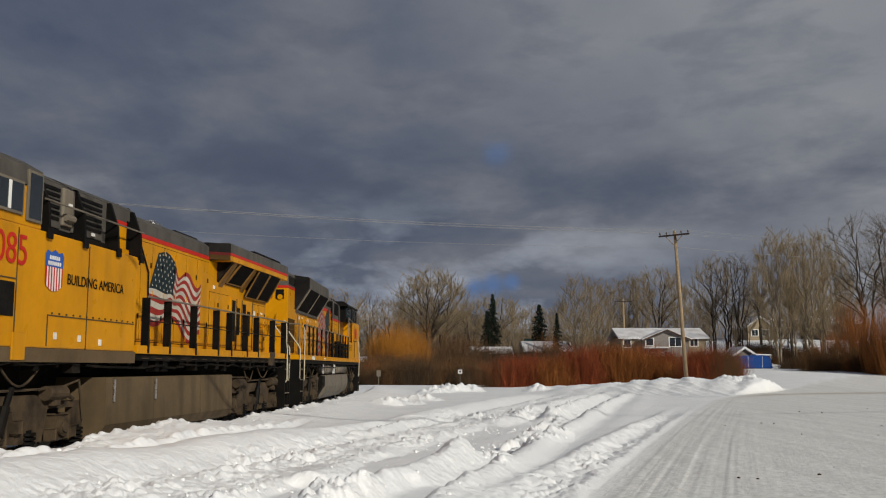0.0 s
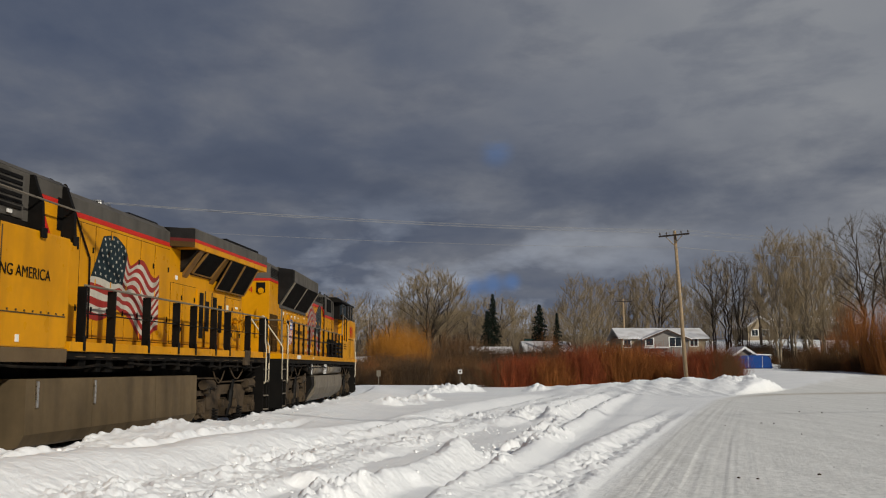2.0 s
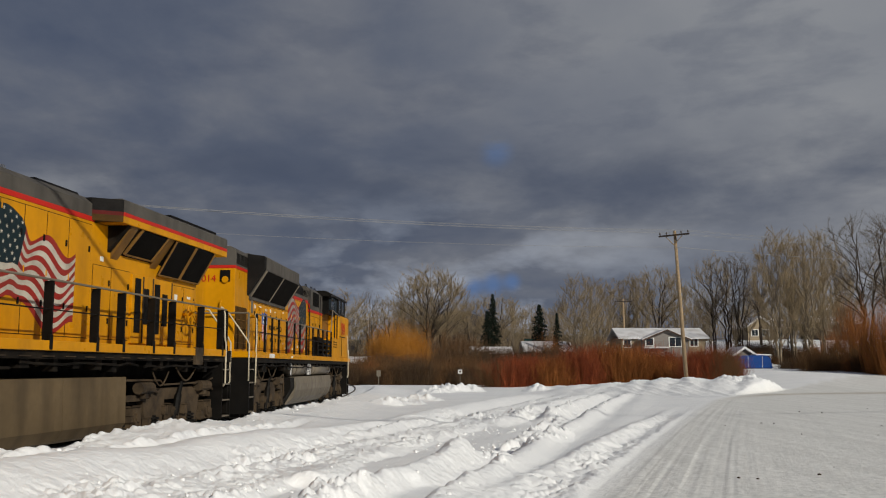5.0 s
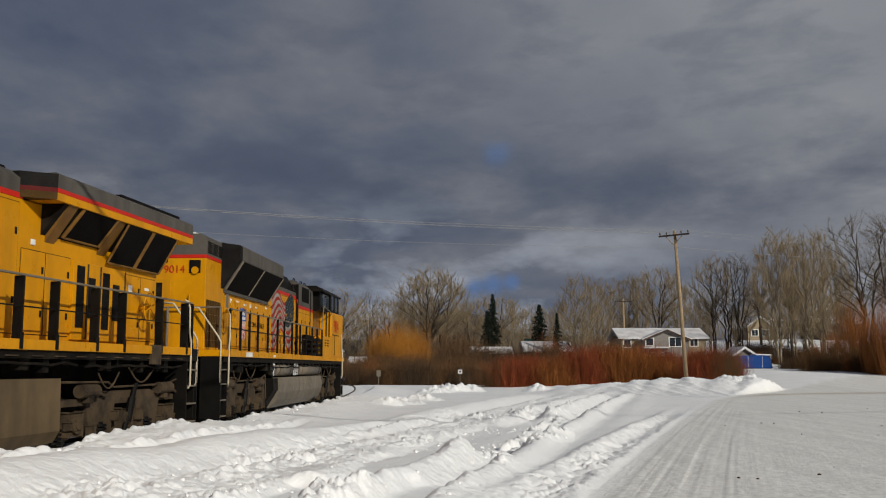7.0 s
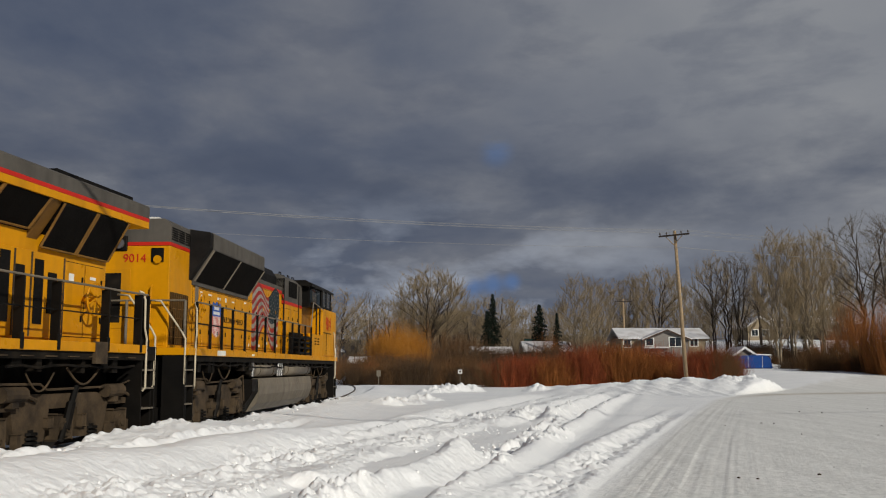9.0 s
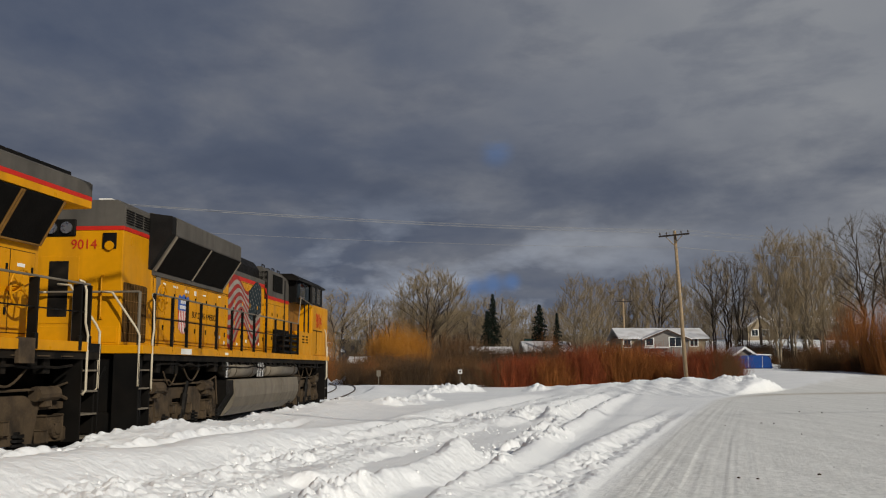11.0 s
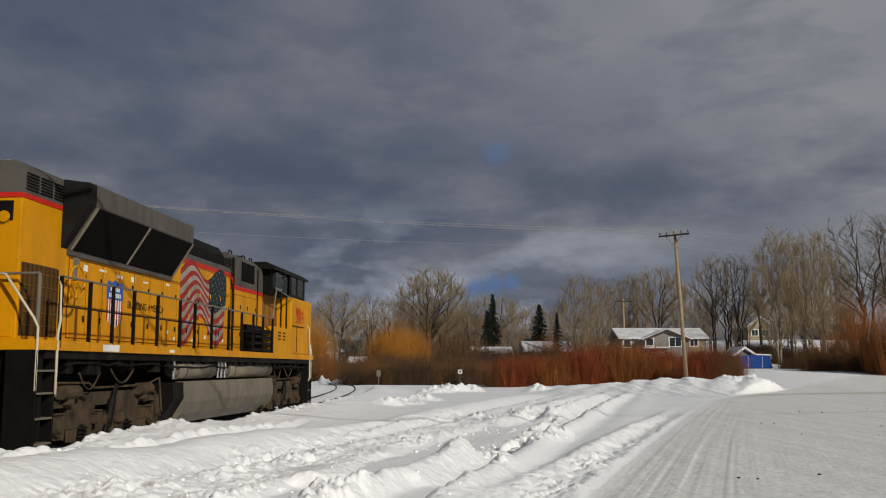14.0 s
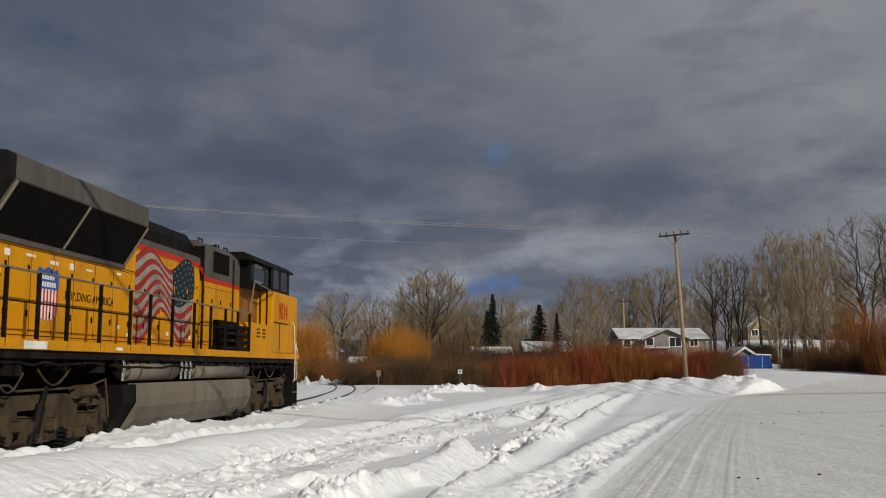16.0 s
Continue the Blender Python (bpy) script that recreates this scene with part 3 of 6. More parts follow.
def bare_tree(label, h, spread, seed, bark, twig_mat, twigs=13000, stems=3, split=0.16, low=0.30, boughs=46, sprays=330, open_=0.55, thick=0.0062):
    """Leafless tree: leaders rise from the foot to a domed crown, boughs and sprays fill it, fine twigs haze its edge."""
    rnd = random.Random(seed)
    t = thing("tree", label, "tree", group="bare trees")
    wood, crown = Strands(), Strands()
    mid, half = h * (low + 1) / 2, h * (1 - low) / 2

    def in_crown(inner):
        while True:
            a = Vector((rnd.uniform(-1, 1), rnd.uniform(-1, 1), rnd.uniform(-1, 1)))
            if inner < a.length < 1:
                taper = 0.62 + 0.38 * min(1, (a.z + 1) / 0.9)
                lop = 1 + 0.16 * math.sin(3 * math.atan2(a.y, a.x) + seed)
                return Vector((a.x * spread * taper * lop, a.y * spread * taper * lop, mid + a.z * half * lop ** 0.5))

    spots, ways, girth = [], [], []

    def grow(strands, a, way, b, r0, r1, sides, steps):
        reach = (b - a).length
        c = a + way.normalized() * reach * 0.30
        pts = []
        for i in range(steps + 1):
            f = i / steps
            p = a * (1 - f) ** 2 + c * 2 * f * (1 - f) + b * f * f
            if 0 < i < steps:
                p = p + Vector((rnd.gauss(0, 1), rnd.gauss(0, 1), rnd.gauss(0, 0.6))) * reach * 0.012
            pts.append(p)
        strands.limb(pts, r0, r1, sides)
        return pts

    r = 0.0165 * h / (1 + 0.22 * (stems - 1))
    for k in range(stems):
        az = 2 * math.pi * (k + rnd.uniform(-0.25, 0.25)) / stems
        lean = spread * rnd.uniform(0.22, 0.5) * (stems > 1)
        foot = Vector((math.cos(az), math.sin(az), 0)) * (0.25 if stems > 1 else 0) + Vector((0, 0, -0.3))
        fork = Vector((math.cos(az) * lean * 0.25, math.sin(az) * lean * 0.25, h * split))
        tip = Vector((math.cos(az) * lean, math.sin(az) * lean, h * rnd.uniform(0.84, 0.94)))
        wood.limb([foot, foot.lerp(fork, 0.5), fork], r * 1.1, r, 7)
        pts = grow(wood, fork, Vector((0, 0, 1)) + (fork - foot) * 0.02, tip, r, r * 0.16, 6, 12)
        for i in range(len(pts) - 1):
            if pts[i].z > h * (low - 0.12):
                spots.append(pts[i])
                ways.append((pts[i + 1] - pts[i]).normalized())
                girth.append(r * (1 - 0.84 * i / 12))

    def join(tips, strands, thin, sides, steps, keep):
        P, G = np.array([p[:] for p in spots]), np.array(girth)
        W = list(ways)
        made = []
        for b in tips:
            d = P - np.array(b[:])
            flat = np.hypot(d[:, 0], d[:, 1])
            cost = np.sqrt(flat ** 2 + d[:, 2] ** 2) + 2.5 * np.maximum(0, d[:, 2] + open_ * flat)
            k = int(np.argmin(cost))
            a = Vector(P[k])
            r0 = min(G[k] * 0.7, thin)
            pts = grow(strands, a, W[k] + Vector((0, 0, 0.2)), b, r0, r0 * 0.3, sides, steps)
            made.append(pts)
            if keep:
                for i in range(1, steps):
                    spots.append(pts[i])
                    ways.append((pts[i + 1] - pts[i]).normalized())
                    girth.append(r0 * (1 - 0.7 * i / steps))
        return made

    join([in_crown(0.45) for _ in range(boughs)], wood, r * 0.42, 5, 6, True)
    made = join([in_crown(0.55 if j % 3 else 0.80) for j in range(sprays)], crown, 0.016, 3, 4, False)
    per = max(twigs // len(made), 1)
    for br in made:
        for _ in range(per):
            i = rnd.choice((1, 2, 2, 3, 3, 3))
            a = br[i].lerp(br[i + 1], rnd.random())
            d = (br[i + 1] - br[i]).normalized() + Vector((rnd.gauss(0, 0.5), rnd.gauss(0, 0.5), rnd.gauss(0.45, 0.4)))
            crown.twig(a, a + d.normalized() * rnd.uniform(0.35, 1.0) * h * 0.048, thick, rnd)
    for nm, st, mt in (("trunk", wood, bark), ("crown", crown, twig_mat)):
        o = new(nm, mesh_from(nm, st.V, st.F, mt))
        o.parent = t
    return t


def shrub(label, w, h, seed, mat, stems=420, lean=0.35, name="shrub", group="shrubs", depth=None, thick=0.014, forks=3):
    """A thicket of upright stems that fork into whips."""
    rnd = random.Random(seed)
    t = thing(name, label, "shrub", group=group)
    st, tw = Strands(), Strands()
    depth = depth or w * 0.6
    for _ in range(stems):
        x, y = rnd.gauss(0, w * 0.24), rnd.gauss(0, depth * 0.24)
        d = Vector((x / w * 2 * lean + rnd.gauss(0, 0.15), y / w * 2 * lean + rnd.gauss(0, 0.15), 1))
        hh = h * rnd.uniform(0.45, 1.02) * (1 - 0.45 * min(abs(x) / (w * 0.6), 1) ** 2)
        pts = wander(rnd, Vector((x * 0.85, y * 0.85, -0.15)), d, hh, 4, 0.07, 0.02)
        st.limb(pts, thick, thick * 0.3, 3)
        for _ in range(forks):
            i = rnd.randrange(1, 4)
            a = pts[i].lerp(pts[i + 1], rnd.random())
            dd = (pts[i + 1] - pts[i]).normalized() + Vector((rnd.gauss(0, 0.28), rnd.gauss(0, 0.28), 0.15))
            tw.twig(a, a + dd.normalized() * hh * rnd.uniform(0.2, 0.45), thick * 0.55, rnd)
    for nm, s in (("cane_thicket", st), ("twig_mass", tw)):
        o = new(nm, mesh_from(nm, s.V, s.F, mat))
        o.parent = t
    return t


def spruce(h, w, seed):
    rnd = random.Random(seed)
    t = thing("spruce_tree", "dark green narrow spruce tree among bare trees", "tree", group="spruces")
    tr, nd = Strands(), Strands()
    tr.limb([Vector((0, 0, -0.3)), Vector((0.05, 0, h * 0.5)), Vector((0, 0, h * 0.98))], h * 0.018, 0.02, 6)
    for k in range(44):
        f = 0.07 + 0.92 * k / 44
        for j in range(7):
            az = rnd.uniform(0, 2 * math.pi)
            ln = w * (1 - f) ** 0.9 * rnd.uniform(0.45, 1.15) + 0.05
            a = Vector((0, 0, f * h))
            b = a + Vector((math.cos(az) * ln, math.sin(az) * ln, -0.22 * ln + rnd.uniform(-0.05, 0.1)))
            nd.limb([a, b], 0.02, 0.008, 3)
            for q in range(16):
                m = rnd.uniform(0.15, 1)
                p = a.lerp(b, m)
                s = 0.05 + 0.36 * (1 - f)
                nd.twig(p, p + Vector((rnd.gauss(0, s), rnd.gauss(0, s), rnd.gauss(-0.14, 0.12))), 0.05, rnd)
    for nm, s, mt in (("trunk", tr, M["bark_dark"]), ("foliage", nd, M["needles"])):
        o = new(nm, mesh_from(nm, s.V, s.F, mt))
        o.parent = t
    return t


F_PX = 1679.0


def at_view(px, d):
    """Ground place at a bearing (as an offset on the 1568-wide picture) and depth."""
    return (px - 784) / F_PX * d, d


def plant(proto, px, d, top, base_h, turn, wide=1.0):
    """A copy of a plant at a bearing and depth; top: its crown's height above the eye as picture rows."""
    x, y = at_view(px, d)
    z = height_at(x, y)
    h = EYE_Z + (651 - top) / F_PX * d - z
    k = h / base_h
    c = copy_thing(proto, pose(x, y, z, 0, 0, turn))
    c.scale = (k * wide, k * wide, k)
    return c


def remove(proto):
    for o in (*proto.children_recursive, proto):
        bpy.data.objects.remove(o)


def build_trees():
    rnd = random.Random(3)
    pale = [bare_tree("tall bare cottonwood with pale upswept branches", 18, 4.3, 100 + k, M["bark"], M["twig"], 24000, 3 + k % 2, 0.10, 0.16, 50, 430, 1.3) for k in range(4)]
    round_ = [bare_tree("bare round-crowned tree with grey branches", 18, 6.6, 200 + k, M["bark_dark"], M["twig"], 26000, 3, 0.20, 0.36, 50, 480, 0.9) for k in range(3)]
    dark = [bare_tree("dark bare tree with few heavy limbs", 18, 5.6, 300 + k, M["bark_dark"], M["twig_grey"], 8000, 3, 0.16, 0.34, 26, 240, 0.9) for k in range(2)]
    far = [bare_tree("bare cottonwood in the farther woods", 18, 5.2, 400 + k, M["bark"], M["twig_far"], 6000, 3, 0.12, 0.14, 36, 260, 1.0, 0.012) for k in range(3)]
    rows = [(600, 505, 150, "r", 1.0), (575, 530, 165, "p", 1.0), (630, 545, 170, "p", 0.9), (655, 508, 165, "d", 0.5), (690, 520, 170, "r", 0.8), (720, 528, 175, "p", 0.9),
            (757, 460, 150, "r", 1.05), (738, 474, 155, "p", 0.9), (782, 470, 152, "r", 0.8), (800, 535, 190, "r", 0.8), (832, 525, 180, "r", 0.8), (875, 512, 175, "r", 0.9), (905, 522, 180, "p", 0.9), (930, 535, 190, "p", 1.0),
            (962, 540, 190, "r", 0.8), (990, 530, 185, "p", 0.9), (1022, 478, 140, "p", 0.95), (1052, 484, 145, "p", 0.9), (1082, 490, 150, "p", 0.9), (1108, 480, 160, "r", 0.7),
            (1132, 478, 160, "p", 0.8), (1165, 462, 150, "r", 0.85), (1195, 480, 165, "p", 0.9), (1225, 500, 170, "p", 0.8), (1262, 440, 125, "r", 0.62), (1286, 446, 120, "d", 0.85), (1308, 440, 118, "d", 0.75),
            (1245, 520, 150, "p", 0.8), (1345, 455, 140, "r", 0.6), (1375, 392, 112, "p", 0.85), (1402, 400, 116, "p", 0.8), (1430, 388, 112, "p", 0.8), (1455, 400, 118, "p", 0.8), (1400, 470, 140, "r", 0.8),
            (1480, 430, 130, "p", 0.8), (1530, 366, 96, "d", 0.95), (1580, 372, 92, "d", 1.0), (1500, 480, 140, "p", 0.9), (1600, 420, 120, "r", 0.8), (1330, 500, 170, "p", 0.8),
            (1255, 540, 140, "p", 1.0), (1300, 548, 135, "p", 0.9), (1322, 535, 138, "r", 0.8), (1360, 530, 132, "p", 0.9), (1392, 548, 134, "r", 0.8), (1420, 540, 130, "p", 1.0), (1450, 545, 128, "r", 0.8), (1480, 520, 126, "p", 0.9), (1515, 530, 124, "r", 0.8)]
    h = {}
    for group in (pale, round_, dark, far):
        for p in group:
            h[p] = max(v.co.z for o in p.children for v in o.data.vertices)
    pick = {"p": pale, "r": round_, "d": dark}
    for k, (px, top, d, kind, wide) in enumerate(rows):
        proto = pick[kind][k % len(pick[kind])]
        plant(proto, px, d, top, h[proto], rnd.uniform(0, 360), wide)
    # farther woods, low along the skyline
    for k in range(44):
        px = 500 + 26 * k + rnd.uniform(-9, 9)
        proto = far[k % 3]
        plant(proto, px, rnd.uniform(195, 250), rnd.uniform(530, 562), h[proto], rnd.uniform(0, 360), 1.15)
    for p in h:
        remove(p)
    s1 = spruce(11, 2.5, 5)
    for px, top, d, w in ((872, 518, 150, 0.95), (954, 537, 150, 1.25), (985, 552, 138, 0.8), (862, 548, 148, 1.1)):
        plant(s1, px, d, top, 11, px, w)
    remove(s1)


def build_shrubs():
    rnd = random.Random(9)
    protos = {
        "willow": shrub("orange-yellow bare willow with dense upright twigs", 8, 8, 1, M["willow"], 1900, 0.30, "willow_tree", "willows", 7, 0.014, 7),
        "red": shrub("dense red-stemmed leafless osier shrub in snow", 4.2, 3.1, 2, M["red_osier"], 1100, 0.35, "osier_shrub", "red osiers", 3, 0.009, 5),
        "red2": shrub("dense red-stemmed leafless osier shrub in snow", 4.2, 3.0, 12, M["red_osier"], 1100, 0.5, "osier_shrub", "red osiers", 3, 0.009, 5),
        "red3": shrub("orange-brown leafless osier shrub in snow", 4.2, 3.0, 22, M["osier_orange"], 1000, 0.5, "osier_shrub", "red osiers", 3, 0.009, 5),
        "brown": shrub("brown leafless brush with tangled stems", 4.5, 3.2, 4, M["brush"], 800, 0.6, "brush_shrub", "brown brush", 3, 0.010, 5),
        "dark": shrub("dark brown low brush at the wood's edge", 4.5, 2.6, 5, M["brush_dark"], 900, 0.8, "brush_shrub", "dark brush", 3, 0.016),
        "rust": shrub("rust-orange leafless willow brush on the bank", 5, 6.5, 6, M["willow_rust"], 520, 0.5, "willow_shrub", "rusty willows", 4, 0.018, 4),
    }
    h = {k: max(v.co.z for o in p.children for v in o.data.vertices) for k, p in protos.items()}
    rows = [("willow", 700, 545, 112, 0.60), ("willow", 734, 556, 114, 0.50), ("willow", 672, 566, 115, 0.50), ("willow", 706, 572, 108, 0.62), ("willow", 545, 535, 122, 0.7), ("willow", 515, 545, 122, 0.7), ("rust", 968, 572, 130, 0.7),
            ("rust", 580, 612, 110, 0.8), ("brown", 800, 560, 125, 0.75), ("brown", 835, 575, 130, 0.75), ("brown", 600, 615, 112, 1.0), ("brown", 570, 608, 112, 1.0),
            ("rust", 1508, 488, 88, 0.5), ("rust", 1542, 515, 82, 0.5), ("rust", 1578, 480, 80, 0.5), ("rust", 1470, 560, 95, 0.5), ("brown", 1432, 598, 95, 0.8), ("brown", 1476, 585, 93, 0.6), ("brown", 1520, 590, 86, 0.7), ("brown", 1556, 575, 82, 0.6),
            ("brown", 1245, 596, 74, 0.85), ("brown", 1275, 604, 73, 0.85)]
    for k in range(13):
        rows.append((("brown", "rust", "brown", "dark")[k % 4], 640 + 17 * k + rnd.uniform(-8, 8), 618 + rnd.uniform(-16, 14), 99 + rnd.uniform(-3, 5), rnd.uniform(0.7, 1.1)))
        rows.append((("dark", "brown")[k % 2], 640 + 18 * k + rnd.uniform(-9, 9), 634 + rnd.uniform(-12, 14), 93 + rnd.uniform(-2, 3), rnd.uniform(0.8, 1.2)))
    for k in range(17):
        tops = (632, 626, 632, 622, 625, 616, 618, 612, 610, 606, 608, 608, 604, 608, 612, 618, 628)
        rows.append((("brown", "red2", "red", "red2", "red", "red3", "red2", "red", "red3", "red2", "red3", "red3", "red3", "red", "red3", "red2", "red3")[k], 880 + 20 * k, tops[k] - 12 + rnd.uniform(-11, 9), 80 + rnd.uniform(-2, 5), rnd.uniform(0.75, 1.15)))
    for k in range(6):
        rows.append((("red2", "brown")[k % 3 == 1], 1226 + 13 * k, 592 + 7 * (k % 2), 73 + (k % 2), 0.62))
    for k in range(12):
        rows.append((("brown", "rust", "brown", "dark")[k % 4], 1425 + 15 * k, 622 + rnd.uniform(-16, 10), 88 - 0.6 * k + rnd.uniform(-2, 2), rnd.uniform(0.7, 1.1)))
    # brush along the foot of the far slope and round the houses
    for k in range(16):
        rows.append((("brown", "dark", "rust", "dark")[k % 4], 1278 + 11 * k + rnd.uniform(-5, 5), 606 + rnd.uniform(-14, 16), 118 + rnd.uniform(-8, 14), rnd.uniform(0.7, 1.0)))
        rows.append((("dark", "brown")[k % 2], 1385 + 12 * k + rnd.uniform(-5, 5), 628 + rnd.uniform(-10, 8), 92 + rnd.uniform(-3, 3), rnd.uniform(0.8, 1.2)))
    for k in range(10):
        rows.append(("dark", 800 + 26 * k, 600 + 8 * math.sin(k * 1.7), 120, 1.4))
    for kind, px, top, d, wide in rows:
        plant(protos[kind], px, d, top, h[kind], rnd.uniform(0, 360), wide)
    for p in protos.values():
        remove(p)


M["osier_orange"] = material("orange_osier_stems", (0.24, 0.085, 0.022), 0.8, var=0.40, scale=0.22, island=0.28)
M["willow_rust"] = material("rusty_willow_twigs", (0.26, 0.098, 0.028), 0.8, var=0.2, scale=0.5, island=0.3)
build_trees()
build_shrubs()


# ---------------------------------------------------------------- far hill
def build_hill():
    rng = np.random.default_rng(2)
    n, m = 120, 14
    verts, faces = [], []
    for j in range(m):
        f = j / (m - 1)
        for i in range(n):
            x = -1500 + 3200 * i / (n - 1)
            top = 50 * math.exp(-((x - 25) / 85) ** 2) + 58 + 3 * math.sin(x / 130) + 2 * math.sin(x / 47 + 1)
            verts.append((x, 1350 + 500 * f, -2 + top * math.sin(f * math.pi * 0.5) + 3 * rng.random()))
    for j in range(m - 1):
        for i in range(n - 1):
            a = j * n + i
            faces.append((a, a + 1, a + n + 1, a + n))
    o = new("backdrop", mesh_from("backdrop", verts, faces, M["hill"]))
    tagged(o, "dark wooded ridge on the horizon", "hill", kind="structure")


build_hill()


# ---------------------------------------------------------------- buildings beyond the shrubs
ROOF_SNOW = material("roof_snow", (0.62, 0.61, 0.62), 0.6, var=0.12, scale=0.8, dirt=(0.2, 0.16, 0.13), dirt_amount=0.5, dirt_scale=0.6, bump=0.02, bump_scale=2)


def gable_roof(bm, x0, x1, y0, y1, eave, peak, over, thick, along="x"):
    """Gable roof slab; along: the way its ridge runs."""
    if along == "x":
        c = (y0 + y1) / 2
        prof = [(y0 - over, eave - over * 0.4), (c, peak), (y1 + over, eave - over * 0.4), (y1 + over, eave - over * 0.4 + thick), (c, peak + thick), (y0 - over, eave - over * 0.4 + thick)]
        prism(bm, prof, x0 - over, x1 + over, axis="x")
    else:
        c = (x0 + x1) / 2
        prof = [(x0 - over, eave - over * 0.4), (c, peak), (x1 + over, eave - over * 0.4), (x1 + over, eave - over * 0.4 + thick), (c, peak + thick), (x0 - over, eave - over * 0.4 + thick)]
        prism(bm, prof, y0 - over, y1 + over)


def window_on(parent, x, y, z, w, h, lights=2):
    bm = B()
    box(bm, x - w / 2 - 0.09, x + w / 2 + 0.09, y - 0.06, y + 0.02, z - h / 2 - 0.09, z + h / 2 + 0.09, 0.01)
    win = part("window", bm, M["trimw"], parent)
    for k in range(lights):
        bm = B()
        a = x - w / 2 + w * k / lights
        box(bm, a + 0.03, a + w / lights - 0.03, y - 0.075, y - 0.05, z - h / 2, z + h / 2)
        part("pane", bm, M["glass"], win)


def siding(parent, x0, x1, y, z0, z1, mat, step=0.22):
    n = int((z1 - z0) / step)
    for k in range(n):
        bm = B()
        prism(bm, [(y, z0 + k * step), (y - 0.045, z0 + k * step), (y - 0.012, z0 + (k + 1) * step), (y, z0 + (k + 1) * step)], x0, x1, axis="x")
        part("siding_board", bm, mat, parent)


def build_main_house():
    t = thing("house", "two-storey pale-sided house with snow-covered gable roof", "house", pose(0, 0, 0))
    y0 = 110.0
    px = lambda p, d=y0: (p - 784) / F_PX * d
    z = lambda r, d=y0: EYE_Z + (651 - r) / F_PX * d
    xa, xb = px(1106), px(1256)
    bm = B()
    box(bm, xa, xb, y0 + 2.5, y0 + 10, -0.8, z(597), 0.02)
    part("main_wall", bm, M["siding2"], t)
    bm = B()
    gable_roof(bm, xa, xb, y0 + 2.5, y0 + 10, z(597), z(580), 0.45, 0.16)
    part("roof", bm, ROOF_SNOW, t, "snow-covered roof")
    ga, gb = px(1140), px(1216)
    bm = B()
    prism(bm, [(ga, z(632)), (gb, z(632)), (gb, z(600)), ((ga + gb) / 2, z(585)), (ga, z(600))], y0, y0 + 5)
    w = part("gable_wall", bm, M["siding"], t)
    siding(w, ga, gb, y0, z(632), z(600), M["siding"])
    bm = B()
    gable_roof(bm, ga, gb, y0, y0 + 5, z(600), z(585), 0.4, 0.12, along="y")
    part("gable_roof", bm, ROOF_SNOW, t, "snow-covered roof")
    bm = B()
    prism(bm, [(ga - 0.4, z(600) - 0.32), ((ga + gb) / 2, z(584) - 0.14), (gb + 0.4, z(600) - 0.32), (gb + 0.4, z(600) - 0.16), ((ga + gb) / 2, z(584)), (ga - 0.4, z(600) - 0.16)], y0 - 0.46, y0 - 0.40)
    part("fascia", bm, M["brown"], t, "dark brown fascia board")
    bm = B()
    box(bm, ga, gb, y0 + 0.05, y0 + 4.8, -0.9, z(632), 0.02)
    part("lower_wall", bm, M["brown"], t, "brown lower storey wall")
    window_on(t, px(1193), y0 - 0.03, z(606), 1.35, 1.0, 2)
    window_on(t, px(1148), y0 - 0.03, z(606), 0.85, 0.8, 1)
    window_on(t, px(1116), y0 + 2.5, z(608), 0.8, 0.8, 1)
    window_on(t, px(1236), y0 + 2.5, z(606), 0.9, 0.8, 2)
    bm = B()
    box(bm, px(1183), px(1208), y0 - 0.9, y0 - 0.75, z(630), z(617), 0.02)
    for p in (1184, 1195.5, 1207):
        box(bm, px(p) - 0.05, px(p) + 0.05, y0 - 0.92, y0 - 0.72, -0.9, z(616), 0.01)
    box(bm, px(1183), px(1208), y0 - 0.9, y0 + 0.05, z(632), z(630), 0.01)
    part("balcony", bm, M["siding"], t)
    bm = B()
    box(bm, px(1136), px(1181), y0 - 0.7, y0, z(617), z(614.5), 0.02)
    part("awning_snow", bm, ROOF_SNOW, t)


def small_house(label, p0, p1, d, eave, peak, depth, wall, base, gable_front=True, windows=()):
    px = lambda p: (p - 784) / F_PX * d
    z = lambda r: EYE_Z + (651 - r) / F_PX * d
    t = thing("house", label, "house")
    zb = min(height_at(px((p0 + p1) / 2), d), height_at(px(p0), d + depth), height_at(px(p1), d)) - 0.5
    bm = B()
    if gable_front:
        prism(bm, [(px(p0), zb), (px(p1), zb), (px(p1), z(eave)), (px((p0 + p1) / 2), z(peak)), (px(p0), z(eave))], d, d + depth)
    else:
        box(bm, px(p0), px(p1), d, d + depth, zb, z(eave), 0.02)
    part("wall", bm, wall, t)
    bm = B()
    gable_roof(bm, px(p0), px(p1), d, d + depth, z(eave), z(peak), 0.35, 0.25, "y" if gable_front else "x")
    part("roof", bm, ROOF_SNOW, t, "snow-covered roof")
    for wp, wr, w, h in windows:
        window_on(t, px(wp), d - 0.02, z(wr), w, h, 2)
    return t


